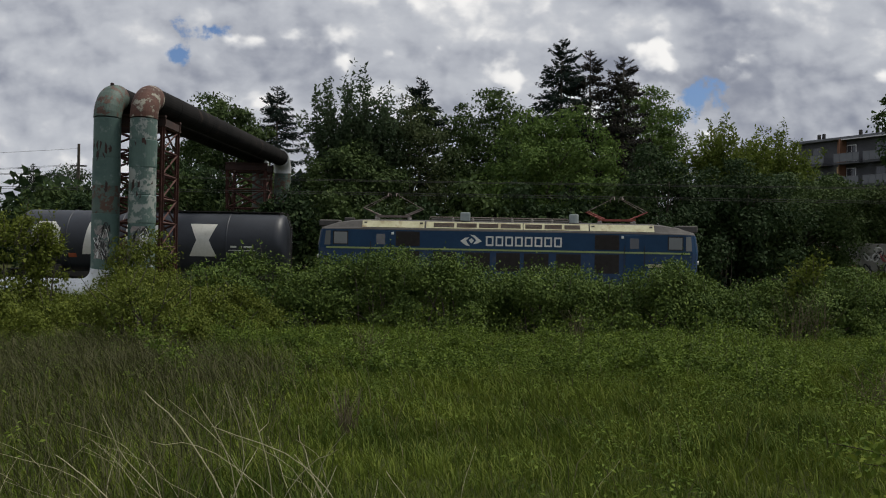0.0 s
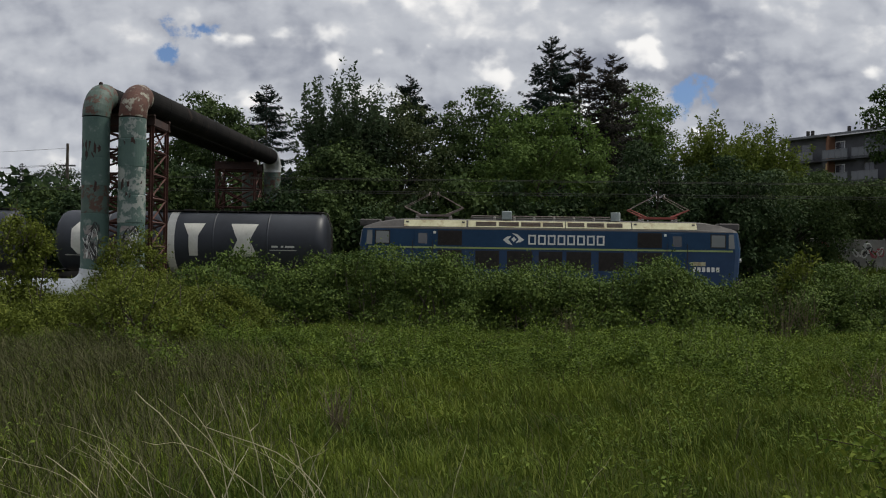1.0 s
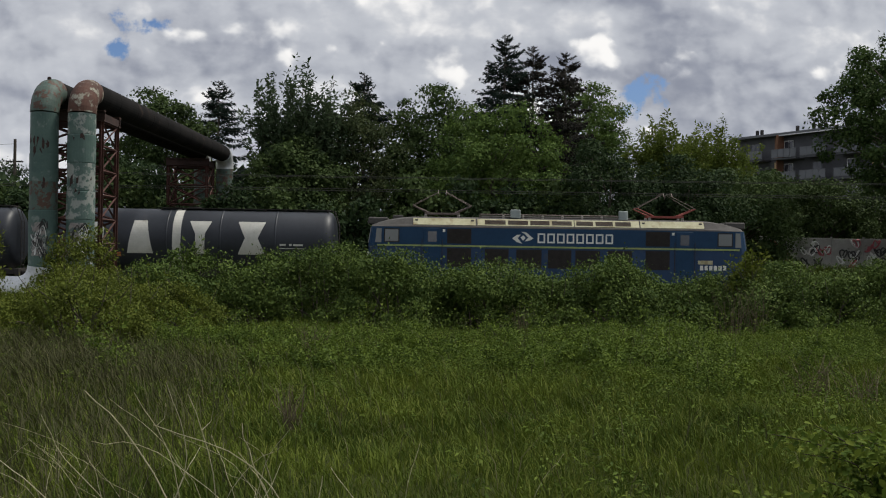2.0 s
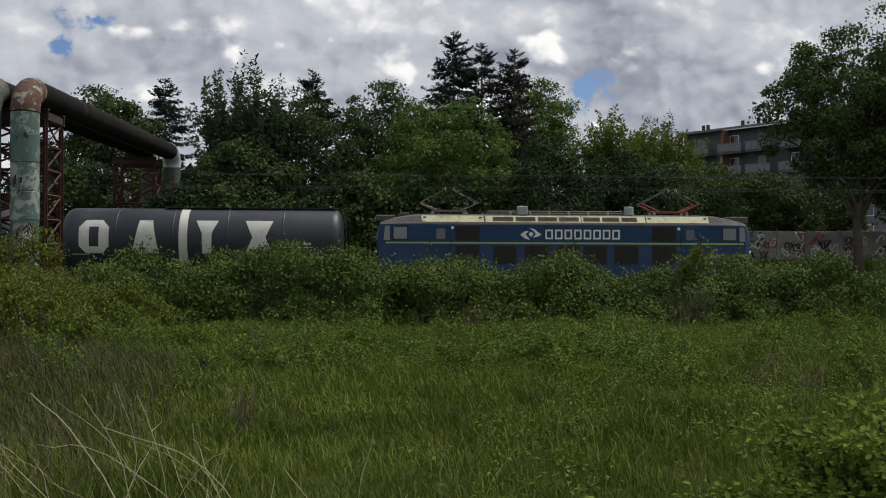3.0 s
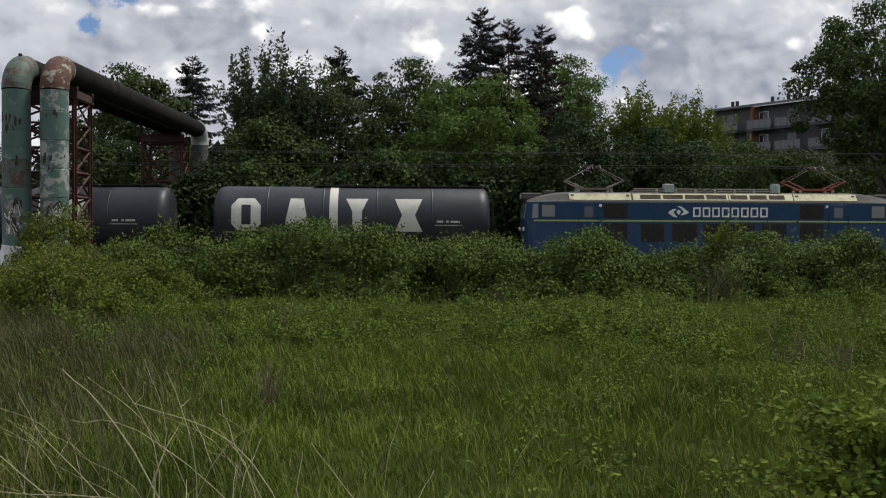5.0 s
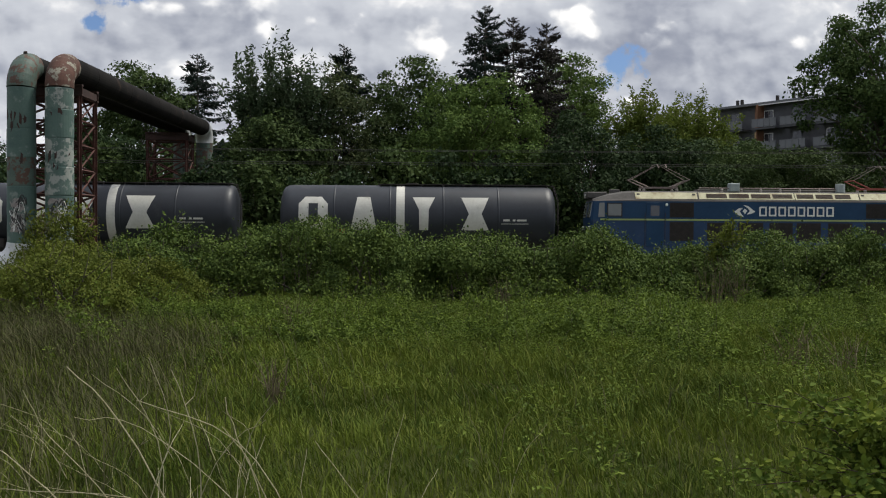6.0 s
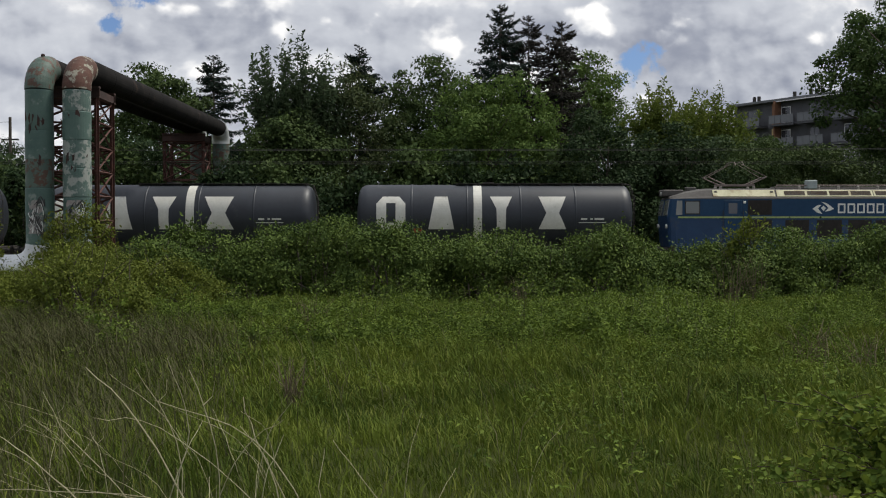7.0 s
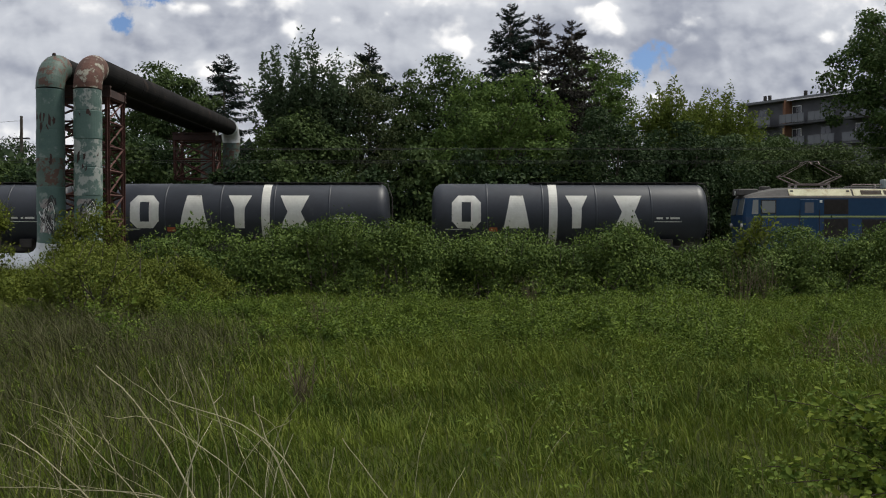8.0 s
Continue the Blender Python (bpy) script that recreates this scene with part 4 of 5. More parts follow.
def pipe_run(x0, y0, x1, y1, t, mats, elbow_mat, far_mat, graffiti_seed, foot):
    """One heating pipe: a jacketed riser in sheet sections, an elbow, the long dark span and the elbow and riser at the far end."""
    d = Vector((x1 - x0, y1 - y0, 0)).normalized()
    R = 0.85
    zc = PIPE_Z - R
    riser0 = 0.2 if not foot else 1.55
    zs = [riser0]
    while zs[-1] < zc - 0.6:
        zs.append(min(zc, zs[-1] + 1.02))
    zs[-1] = zc
    for i, (a, b) in enumerate(zip(zs, zs[1:])):
        bm = B()
        r = PIPE_R + (0.012 if i % 2 else 0)
        tube(bm, [(x0, y0, a), (x0, y0, a + 0.03), (x0, y0, b - 0.03), (x0, y0, b)], [r - 0.01, r, r, r - 0.012], 32)
        part("jacket_section", bm, mats[i % len(mats)], t, smooth=False)
    def bend(centre, a0, a1, u, v, mat, name, label, n=8, r=PIPE_R + 0.015):
        bm = B()
        pts = [centre + (u * math.cos(k) + v * math.sin(k)) * R for k in (a0 + (a1 - a0) * i / n for i in range(n + 1))]
        tube(bm, pts, r, 32)
        return part(name, bm, mat, t, label)
    up = Vector((0, 0, 1))
    bend(Vector((x0, y0, zc)) + d * R, math.pi, math.pi / 2, d, up, elbow_mat, "elbow", "elbow with flaking paint and rust")
    s, e = Vector((x0, y0, PIPE_Z)) + d * R, Vector((x1, y1, PIPE_Z)) - d * R
    n = 10
    for i in range(n):
        a, b = s.lerp(e, i / n), s.lerp(e, (i + 1) / n)
        bm = tube(B(), [a, a.lerp(b, 0.01), a.lerp(b, 0.99), b], [PIPE_R - 0.03, PIPE_R - 0.02, PIPE_R - 0.02, PIPE_R - 0.03], 32)
        part("span_section", bm, BITUMEN, t, "black bitumen-wrapped pipe section")
    bend(e - up * R, math.pi / 2, 0, d, up, far_mat, "elbow", "bright metal elbow")
    # the darker rusty green stands in for shade on the far riser
    bm = B()
    tube(bm, [(x1, y1, zc), (x1, y1, 0.8)], PIPE_R, 32)
    part("far_riser", bm, GREEN_RUST, t)
    if foot:
        part("air_valve", tube(B(), [(x0, y0 + 0.45, PIPE_Z + 0.35), (x0, y0 + 0.45, PIPE_Z + 0.5), (x0, y0 + 0.45, PIPE_Z + 0.53)], [0.07, 0.07, 0.04], 10), RUST_DARK, t)
        bm = B()
        left = Vector((-1, 0, 0))
        c = Vector((x0, y0, 1.55)) + left * R
        tube(bm, [c + (-left * math.cos(k) - up * math.sin(k)) * R for k in (math.pi / 2 * i / 8 for i in range(9))], PIPE_R + 0.02, 32)
        part("elbow", bm, SILVER, t, "galvanised foot elbow")
        bm = B()
        for i in range(6):
            xa = c.x - i * 2.4
            tube(bm, [(xa, y0, 0.7), (xa - 0.02, y0, 0.7), (xa - 2.38, y0, 0.7), (xa - 2.4, y0, 0.7)], [PIPE_R, PIPE_R + 0.015, PIPE_R + 0.015, PIPE_R], 32)
        part("ground_pipe", bm, SILVER, t, "galvanised pipe lying along the ground")
    # sprayed scribbles low on the riser, over a pale ground coat
    rng = np.random.default_rng(graffiti_seed)
    bm = B()
    rows = []
    for i in range(9):
        z = 1.95 + 0.15 * i
        w = 0.75 + 0.16 * math.sin(2.3 * i + graffiti_seed)
        rows.append([bm.verts.new((x0 + (PIPE_R + 0.0135) * math.cos(a), y0 + (PIPE_R + 0.0135) * math.sin(a), z)) for a in (-math.pi / 2 + w * (k / 6 - 0.5) * 1.5 for k in range(7))])
    for r0, r1 in zip(rows, rows[1:]):
        for k in range(6):
            bm.faces.new((r0[k], r0[k + 1], r1[k + 1], r1[k]))
    part("spray_ground", bm, SPRAY_GREY, t, "faded pale sprayed ground")
    for k in range(17):
        z = 2.0 + 0.17 * (k % 7) + rng.normal() * 0.05
        a0 = -math.pi / 2 + rng.uniform(-0.6, 0.3)
        pts = []
        for i in range(22):
            f = i / 21
            a = a0 + 0.5 * f + 0.12 * math.sin(9 * f + k)
            pts.append((x0 + (PIPE_R + 0.016) * math.cos(a), y0 + (PIPE_R + 0.016) * math.sin(a), z + 0.16 * math.sin(12 * f + 2 * k) * (0.4 + f)))
        bm = B()
        tube(bm, pts, 0.017, 4)
        part("spray_line", bm, SPRAY_WHITE if k % 4 == 0 else SPRAY_BLACK, t)
    for z in rng.uniform(3.6, 6.9, 4):
        # rust blisters
        for k in range(3):
            bm = B()
            a = -math.pi / 2 + rng.normal() * 0.4
            r = PIPE_R + 0.014
            q = [(a + dx, z + rng.normal() * 0.1 + dz) for dx, dz in ((-0.09, -0.05), (0.08, -0.07), (0.1, 0.05), (-0.05, 0.08))]
            vs = [bm.verts.new((x0 + r * math.cos(b), y0 + r * math.sin(b), c)) for b, c in q]
            vs2 = [bm.verts.new((x0 + (r - 0.03) * math.cos(b), y0 + (r - 0.03) * math.sin(b), c)) for b, c in q]
            bm.faces.new(vs)
            for i in range(4):
                bm.faces.new((vs[i], vs2[i], vs2[(i + 1) % 4], vs[(i + 1) % 4]))
            part("rust_patch", bm, RUST_DARK, t)


def lattice_tower(label, x0, x1, y0, y1, z0, z1, bays, material, group):
    t = thing("lattice_tower", label, "lattice tower", group)
    corners = [(x0, y0), (x1, y0), (x1, y1), (x0, y1)]
    for x, y in corners:
        bm = B()
        box(bm, (x - 0.09, y - 0.015, z0), (x + 0.09, y + 0.015, z1))
        box(bm, (x - 0.015, y - 0.09, z0), (x + 0.015, y + 0.09, z1))
        part("post", bm, material, t)
    h = (z1 - z0) / bays
    for (ax, ay), (bx, by) in zip(corners, corners[1:] + corners[:1]):
        for k in range(bays):
            a, b = z0 + k * h, z0 + (k + 1) * h
            for p, q in (((ax, ay, a), (bx, by, b)), ((ax, ay, b), (bx, by, a)), ((ax, ay, b), (bx, by, b))):
                part("brace", bar(B(), p, q, 0.06), material, t)
    for y in (y0, y1):
        bm = B()
        box(bm, (x0 - 0.12, y - 0.12, z1), (x1 + 0.12, y + 0.12, z1 + 0.06))
        box(bm, (x0 - 0.12, y - 0.03, z1 + 0.06), (x1 + 0.12, y + 0.03, z1 + 0.36))
        box(bm, (x0 - 0.12, y - 0.12, z1 + 0.36), (x1 + 0.12, y + 0.12, z1 + 0.42))
        part("crossbeam", bm, RUST_DARK, t)
    for x in (x0, x1):
        part("crossbeam", box(B(), (x - 0.08, y0, z1 + 0.02), (x + 0.08, y1, z1 + 0.3)), RUST_DARK, t)
    return t


def build_pipe_bridge():
    t = thing("heating_pipe", "old heating pipe with flaking green jacket arching over the railway", "pipe", "pipes of the pipe bridge")
    pipe_run(-12.83, 40.0, -11.75, 65.6, t, [PAINT_GREEN, PAINT_GREEN, GREEN_RUST], GREEN_RUST, SILVER, 3, True)
    t = thing("heating_pipe", "heating pipe with pale flaking jacket and rusty elbow over the railway", "pipe", "pipes of the pipe bridge")
    pipe_run(-11.5, 40.0, -10.44, 65.6, t, [PAINT_PALE, PAINT_PALE, PAINT_GREEN], RUST_WHITE, SILVER, 5, False)
    lattice_tower("rust-red steel lattice tower under the near pipe ends", -13.5, -11.15, 41.3, 43.5, -0.3, 6.98, 8, RUST, "lattice towers")
    lattice_tower("rust-red steel lattice tower under the far pipe ends", -13.05, -10.9, 62.2, 64.2, 0.5, 6.98, 6, RUST, "lattice towers")


build_pipe_bridge()


# ---- train ----
def side_profile(bm, rows, ring):
    """Skins a list of rings of equal length."""
    rs = [[bm.verts.new(p) for p in r] for r in rows]
    for a, b in zip(rs, rs[1:]):
        for k in range(ring - 1):
            bm.faces.new((a[k], b[k], b[k + 1], a[k + 1]))
    return rs


def loco_rings(half, zs_top):
    """Rings of the locomotive's shell from end to end; half: list of (width, height) from the near side over to the far side."""
    ends = [(9.06, 0.74, 0.22), (8.96, 0.87, 0.3), (8.75, 0.97, 0.42), (8.2, 1.0, 0.68), (7.4, 1.0, 0.93), (6.9, 1.0, 1.0)]
    us = [(-u, w, k, -1) for u, w, k in ends] + [(u, w, k, 1) for u, w, k in reversed(ends)]
    rows = []
    for u, w, k, s in us:
        e = smooth_step(abs(u), 8.0, 9.06)
        r = []
        for y, z in half:
            zz = z if z <= zs_top else zs_top + (z - zs_top) * k
            rake = (0.16 * max(0.0, zz - 2.62) + 0.1 * max(0.0, 2.3 - zz)) * float(e)
            r.append((u - s * rake, y * w, zz))
        rows.append(r)
    return rows


def wheelset(parent, u, r, name="wheelset"):
    bm = B()
    for s in (-1, 1):
        tube(bm, [(0, s * 0.70, 0), (0, s * 0.72, 0), (0, s * 0.735, 0), (0, s * 0.84, 0)], [r + 0.03, r + 0.03, r, r - 0.008], 28)
        tube(bm, [(0, s * 0.84, 0), (0, s * 0.9, 0)], [0.16, 0.14], 14)
        for k in range(6):
            a = k * math.pi / 3
            bar(bm, (0.16 * math.cos(a), s * 0.85, 0.16 * math.sin(a)), ((r - 0.06) * math.cos(a), s * 0.845, (r - 0.06) * math.sin(a)), 0.05)
    tube(bm, [(0, -0.75, 0), (0, 0.75, 0)], 0.09, 12)
    w = part(name, bm, STEEL_DARK, parent)
    w.matrix_basis = pose(u, 0, r)
    WHEELS.append((w, u, r))


WHEELS = []


def buffers(parent, u, s):
    for y in (-0.875, 0.875):
        bm = B()
        tube(bm, [(u, y, 1.05), (u + s * 0.3, y, 1.05)], 0.13, 16)
        tube(bm, [(u + s * 0.3, y, 1.05), (u + s * 0.5, y, 1.05)], 0.09, 16)
        tube(bm, [(u + s * 0.5, y, 1.05), (u + s * 0.53, y, 1.05), (u + s * 0.55, y, 1.05)], [0.24, 0.24, 0.2], 20)
        part("buffer", bm, STEEL_DARK, parent)
    bm = B()
    tube(bm, [(u, 0, 1.0), (u + s * 0.35, 0, 1.0), (u + s * 0.5, 0, 0.86), (u + s * 0.42, 0, 0.74)], 0.05, 8)
    part("coupling_hook", bm, STEEL_DARK, parent)


def pantograph(parent, uc, red):
    """A raised diamond collector on four insulators."""
    mat = PANTO_RED if red else PANTO_GREY
    p = part("pantograph", tube(B(), [(uc - 0.8, 0, 4.19), (uc + 0.8, 0, 4.19)], 0.05, 8), mat, parent, "red raised diamond pantograph" if red else "grey raised diamond pantograph")
    for s in (-1, 1):
        for y in (-0.5, 0.5):
            bm = B()
            tube(bm, [(uc + s * 0.8, y, 4.0), (uc + s * 0.8, y, 4.06), (uc + s * 0.8, y, 4.08), (uc + s * 0.8, y, 4.15)], [0.09, 0.06, 0.085, 0.05], 10)
            part("insulator", bm, INSULATOR, p)
            knee = (uc + s * 1.42, y * 1.1, 4.58)
            part("lower_arm", tube(B(), [(uc + s * 0.62, y, 4.22), knee], [0.04, 0.024], 8), mat, p)
            part("upper_arm", tube(B(), [knee, (uc + s * 0.2, y * 0.55, 5.24)], [0.016, 0.012], 8), PANTO_GREY, p)
        bm = B()
        tube(bm, [(uc + s * 1.42, -0.56, 4.58), (uc + s * 1.42, 0.56, 4.58)], 0.022, 8)
        part("knee_bar", bm, mat, p)
        bm = B()
        tube(bm, [(uc + s * 0.2, -0.95, 5.12), (uc + s * 0.2, -0.7, 5.3), (uc + s * 0.2, 0.7, 5.3), (uc + s * 0.2, 0.95, 5.12)], 0.018, 6)
        part("contact_strip", bm, PANTO_GREY, p)
    for y in (-0.51, 0.51):
        part("base_rail", box(B(), (uc - 0.85, y - 0.04, 4.15), (uc + 0.85, y + 0.04, 4.23)), mat, p)


def build_loco():
    t = thing("electric_locomotive", "blue electric freight locomotive with cream roof panels and yellow-green stripe", "locomotive")
    W = 1.47
    bm = B()
    rows = loco_rings([(-W, 0.95), (-W, 1.6), (-W, 2.62)], 9)
    side_profile(bm, rows, 3)
    side_profile(bm, loco_rings([(W, 2.62), (W, 1.6), (W, 0.95)], 9), 3)
    for r in (rows[0], rows[-1]):
        far = [(x, -y, z) for x, y, z in r]
        vs = [bm.verts.new(q) for q in r + far[::-1]]
        bm.faces.new((vs[0], vs[1], vs[4], vs[5]))
        bm.faces.new((vs[1], vs[2], vs[3], vs[4]))
    box(bm, (-8.7, -1.3, 0.96), (8.7, 1.3, 1.1))
    skirt = part("lower_body", bm, LOCO_BLUE_LOW, t, "deep blue lower side")
    bm = B()
    rows = loco_rings([(-W, 2.62), (-W, 3.5)], 9)
    side_profile(bm, rows, 2)
    side_profile(bm, loco_rings([(W, 3.5), (W, 2.62)], 9), 2)
    for r in (rows[0], rows[-1]):
        vs = [bm.verts.new(q) for q in (r[0], r[1], (r[1][0], -r[1][1], r[1][2]), (r[0][0], -r[0][1], r[0][2]))]
        bm.faces.new(vs)
    bmesh.ops.recalc_face_normals(bm, faces=bm.faces[:])
    part("upper_body", bm, LOCO_BLUE, t, "dusty blue upper side")
    bm = B()
    roof = [(-W, 3.5), (-W + 0.02, 3.56), (-1.36, 3.62), (-1.1, 3.93), (-0.6, 4.01), (0, 4.04), (0.6, 4.01), (1.1, 3.93), (1.36, 3.62), (W - 0.02, 3.56), (W, 3.5)]
    rows = loco_rings(roof, 3.5)
    side_profile(bm, rows, len(roof))
    for r in (rows[0], rows[-1]):
        bm.faces.new([bm.verts.new(q) for q in r])
    bmesh.ops.recalc_face_normals(bm, faces=bm.faces[:])
    part("roof", bm, LOCO_ROOF, t, "sooty grey cab roofs")
    for s in (-1, 1):
        # headlamp hood over the windscreen
        bm = B()
        box(bm, (min(s * 8.15, s * 9.13), -0.55, 3.64), (max(s * 8.15, s * 9.13), 0.55, 3.97), 0.05)
        part("lamp_hood", bm, LOCO_ROOF, t)
        part("headlamp", tube(B(), [(s * 9.1, 0, 3.77), (s * 9.16, 0, 3.77)], 0.11, 14), LAMP_GLASS, t)
        for y in (-0.95, 0.95):
            part("headlamp", tube(B(), [(s * 8.95, y, 2.2), (s * 9.12, y, 2.2)], 0.1, 14), LAMP_GLASS, t)
        for y in (-0.62, 0.62):
            bm = B()
            x0, x1 = s * 9.085, s * 8.965
            vs = [bm.verts.new(q) for q in ((x0, y - 0.44, 2.72), (x0, y + 0.44, 2.72), (x1, y + 0.42, 3.46), (x1, y - 0.42, 3.46))]
            vs2 = [bm.verts.new(v.co - Vector((s * 0.04, 0, 0))) for v in vs]
            bm.faces.new(vs)
            for i in range(4):
                bm.faces.new((vs[i], vs2[i], vs2[(i + 1) % 4], vs[(i + 1) % 4]))
            part("windscreen", bm, CAB_GLASS, t)
        bm = B()
        box(bm, (min(s * 8.55, s * 8.95), -1.35, 0.8), (max(s * 8.55, s * 8.95), 1.35, 1.25), 0.03)
        part("buffer_beam", bm, STEEL_DARK, t)
        bm = B()
        box(bm, (min(s * 8.75, s * 8.95), -1.25, 0.2), (max(s * 8.75, s * 8.95), 1.25, 0.75), 0.03)
        part("plough", bm, LOCO_BLUE_LOW, t)
        buffers(t, s * 8.95, s)
    for f in (-1, 1):
        # f is the side of the body: the details are alike on both
        yo = f * W
        def slab(name, u0, u1, z0, z1, mat, proud=0.012, label="", bev=0.0, parent=t):
            lo, hi = sorted((yo - f * 0.03, yo + f * proud))
            return part(name, box(B(), (u0, lo, z0), (u1, hi, z1), bev), mat, parent, label)
        slab("stripe", -8.62, 8.62, 2.585, 2.665, LOCO_LIME, 0.024, "thin yellow-green stripe")
        for s in (-1, 1):
            def span(a, b):
                return min(s * a, s * b), max(s * a, s * b)
            u0, u1 = span(7.62, 8.25)
            w = slab("side_window", u0 - 0.05, u1 + 0.05, 2.76, 3.42, RUBBER, 0.01)
            slab("pane", u0, u1, 2.81, 3.37, CAB_GLASS, 0.016, parent=w)
            bm = B()
            q = [(8.42, 2.74), (8.72, 2.74), (8.66, 3.42), (8.42, 3.42)]
            yq = [yo + f * 0.012, yo - f * 0.035, yo - f * 0.03, yo + f * 0.012]
            vs = [bm.verts.new((s * u, y, z)) for (u, z), y in zip(q, yq)]
            vs2 = [bm.verts.new(v.co - Vector((0, f * 0.05, 0))) for v in vs]
            bm.faces.new(vs)
            for i in range(4):
                bm.faces.new((vs[i], vs2[i], vs2[(i + 1) % 4], vs[(i + 1) % 4]))
            bmesh.ops.recalc_face_normals(bm, faces=bm.faces[:])
            part("quarter_window", bm, CAB_GLASS, t)
            u0, u1 = span(5.6, 6.42)
            d = slab("cab_door", u0, u1, 1.35, 3.44, LOCO_BLUE, 0.02, "blue cab door with a small window", 0.008)
            slab("door_window", u0 + 0.2, u1 - 0.2, 2.8, 3.3, HOUSE_GLASS, 0.026, parent=d)
            for u in (u0 - 0.07, u1 + 0.07):
                part("handrail", tube(B(), [(u, yo + f * 0.07, 1.3), (u, yo + f * 0.07, 2.95)], 0.015, 6), STEEL_DARK, d)
            part("marker_lamp", box(B(), (s * 5.45 - 0.06, min(yo, yo + f * 0.03), 3.28), (s * 5.45 + 0.06, max(yo, yo + f * 0.03), 3.4), 0.01), LOCO_WHITE, t)
            for z0, z1 in ((2.74, 3.44), (1.62, 2.52)):
                u0, u1 = span(4.15, 5.3)
                g = slab("grille", u0, u1, z0, z1, GRILLE, 0.008, "dark louvred vent")
                for k in range(9):
                    zz = z0 + 0.05 + (z1 - z0 - 0.1) * k / 8
                    slab("louvre", u0 + 0.03, u1 - 0.03, zz - 0.014, zz + 0.014, GRILLE, 0.03, parent=g)
        for u0, u1 in ((-3.5, -2.37), (-2.0, -0.8), (-0.5, 0.62), (0.81, 1.98), (2.33, 3.5)):
            g = slab("grille", u0, u1, 1.62, 2.5, GRILLE, 0.008, "dark louvred vent")
            for k in range(10):
                zz = 1.67 + 0.78 * k / 9
                slab("louvre", u0 + 0.03, u1 - 0.03, zz - 0.014, zz + 0.014, GRILLE, 0.03, parent=g)
        # cream panels on the sloping shoulder of the roof
        tilt = math.atan2(0.31, 0.26)
        def shoulder(name, u0, u1, v0, v1, mat, proud=0.02, label="", parent=t):
            """A slab on the roof's shoulder, v from 0 at its foot to 1 at its top."""
            a, b = Vector((0, f * 1.36, 3.62)), Vector((0, f * 1.1, 3.93))
            nrm = Vector((0, f * math.sin(tilt), math.cos(tilt)))
            bm = B()
            vs = [bm.verts.new(a.lerp(b, v) + Vector((u, 0, 0)) + nrm * h) for h in (-0.02, proud) for u, v in ((u0, v0), (u1, v0), (u1, v1), (u0, v1))]
            bm.faces.new(vs[4:])
            for i in range(4):
                bm.faces.new((vs[i], vs[(i + 1) % 4], vs[4 + (i + 1) % 4], vs[4 + i]))
            bmesh.ops.recalc_face_normals(bm, faces=bm.faces[:])
            return part(name, bm, mat, parent, label)
        for u0, u1 in ((-6.92, -3.95), (3.92, 6.95)):
            shoulder("roof_panel", u0, u1, -0.05, 0.97, LOCO_CREAM, 0.03, "cream roof side panel")
            for u in (u0 + 0.15, u1 - 0.15):
                shoulder("panel_latch", u - 0.07, u + 0.07, 0.55, 0.75, STEEL_DARK, 0.05)
        for u0, u1, slots in ((-3.86, 0.74, ((-3.5, -2.52), (-2.4, -1.45), (-1.34, -0.42), (-0.3, 0.64))), (0.78, 3.86, ((0.86, 1.66), (1.78, 2.6), (2.72, 3.46)))):
            pn = shoulder("roof_panel", u0, u1, -0.05, 0.97, LOCO_CREAM, 0.03, "cream roof panel with rusty grilles")
            for a, b in slots:
                g = shoulder("roof_grille", a, b, 0.12, 0.78, GRILLE_RUST, 0.036, parent=pn)
                for k in range(5):
                    shoulder("roof_slat", a, b, 0.16 + 0.13 * k, 0.2 + 0.13 * k, LOCO_ROOF, 0.05, parent=pn)
        # operator's mark and lettering as plain pale shapes
        bm = B()
        uc, zc = -1.69, 3.05
        y1 = yo + f * 0.006
        def ngon(pts):
            vs = [bm.verts.new((u, y1, z)) for u, z in (pts if f < 0 else pts[::-1])]
            bm.faces.new(vs)
        ngon([(uc - 0.52, zc - 0.02), (uc - 0.3, zc + 0.14), (uc - 0.1, zc + 0.16), (uc - 0.26, zc), (uc - 0.05, zc - 0.27), (uc - 0.3, zc - 0.2)])
        ngon([(uc - 0.1, zc + 0.3), (uc + 0.15, zc + 0.26), (uc + 0.5, zc - 0.02), (uc + 0.3, zc - 0.12), (uc + 0.08, zc - 0.16), (uc + 0.24, zc + 0.02), (uc + 0.1, zc + 0.17)])
        ngon([(uc - 0.12, zc + 0.01), (uc, zc + 0.13), (uc + 0.12, zc + 0.01), (uc, zc - 0.13)])
        part("mark", bm, LOCO_WHITE, t, "pale eye-shaped operator's mark")
        x = -1.0
        for k in range(8):
            wd = 0.36
            u = x + k * 0.462
            bm = B()
            th = 0.075
            ya, yb = sorted((yo, yo + f * 0.007))
            box(bm, (u, ya, 2.82), (u + th, yb, 3.28))
            box(bm, (u + wd - th, ya, 2.82), (u + wd, yb, 3.28))
            box(bm, (u + th, ya, 3.28 - th), (u + wd - th, yb, 3.28))
            box(bm, (u + th, ya, 2.82), (u + wd - th, yb, 2.82 + th))
            part("lettering_bar", bm, LOCO_WHITE, t)
        for k in range(6):
            ya, yb = sorted((yo, yo + f * 0.007))
            u = 6.75 + k * 0.22
            part("number_bar", box(B(), (u, ya, 1.64), (u + 0.15, yb, 1.86)), LOCO_WHITE, t)
        ya, yb = sorted((yo, yo + f * 0.006))
        part("faded_plate", box(B(), (6.65, ya, 1.92), (7.35, yb, 2.1)), LOCO_CREAM, t, "faded ochre plate")
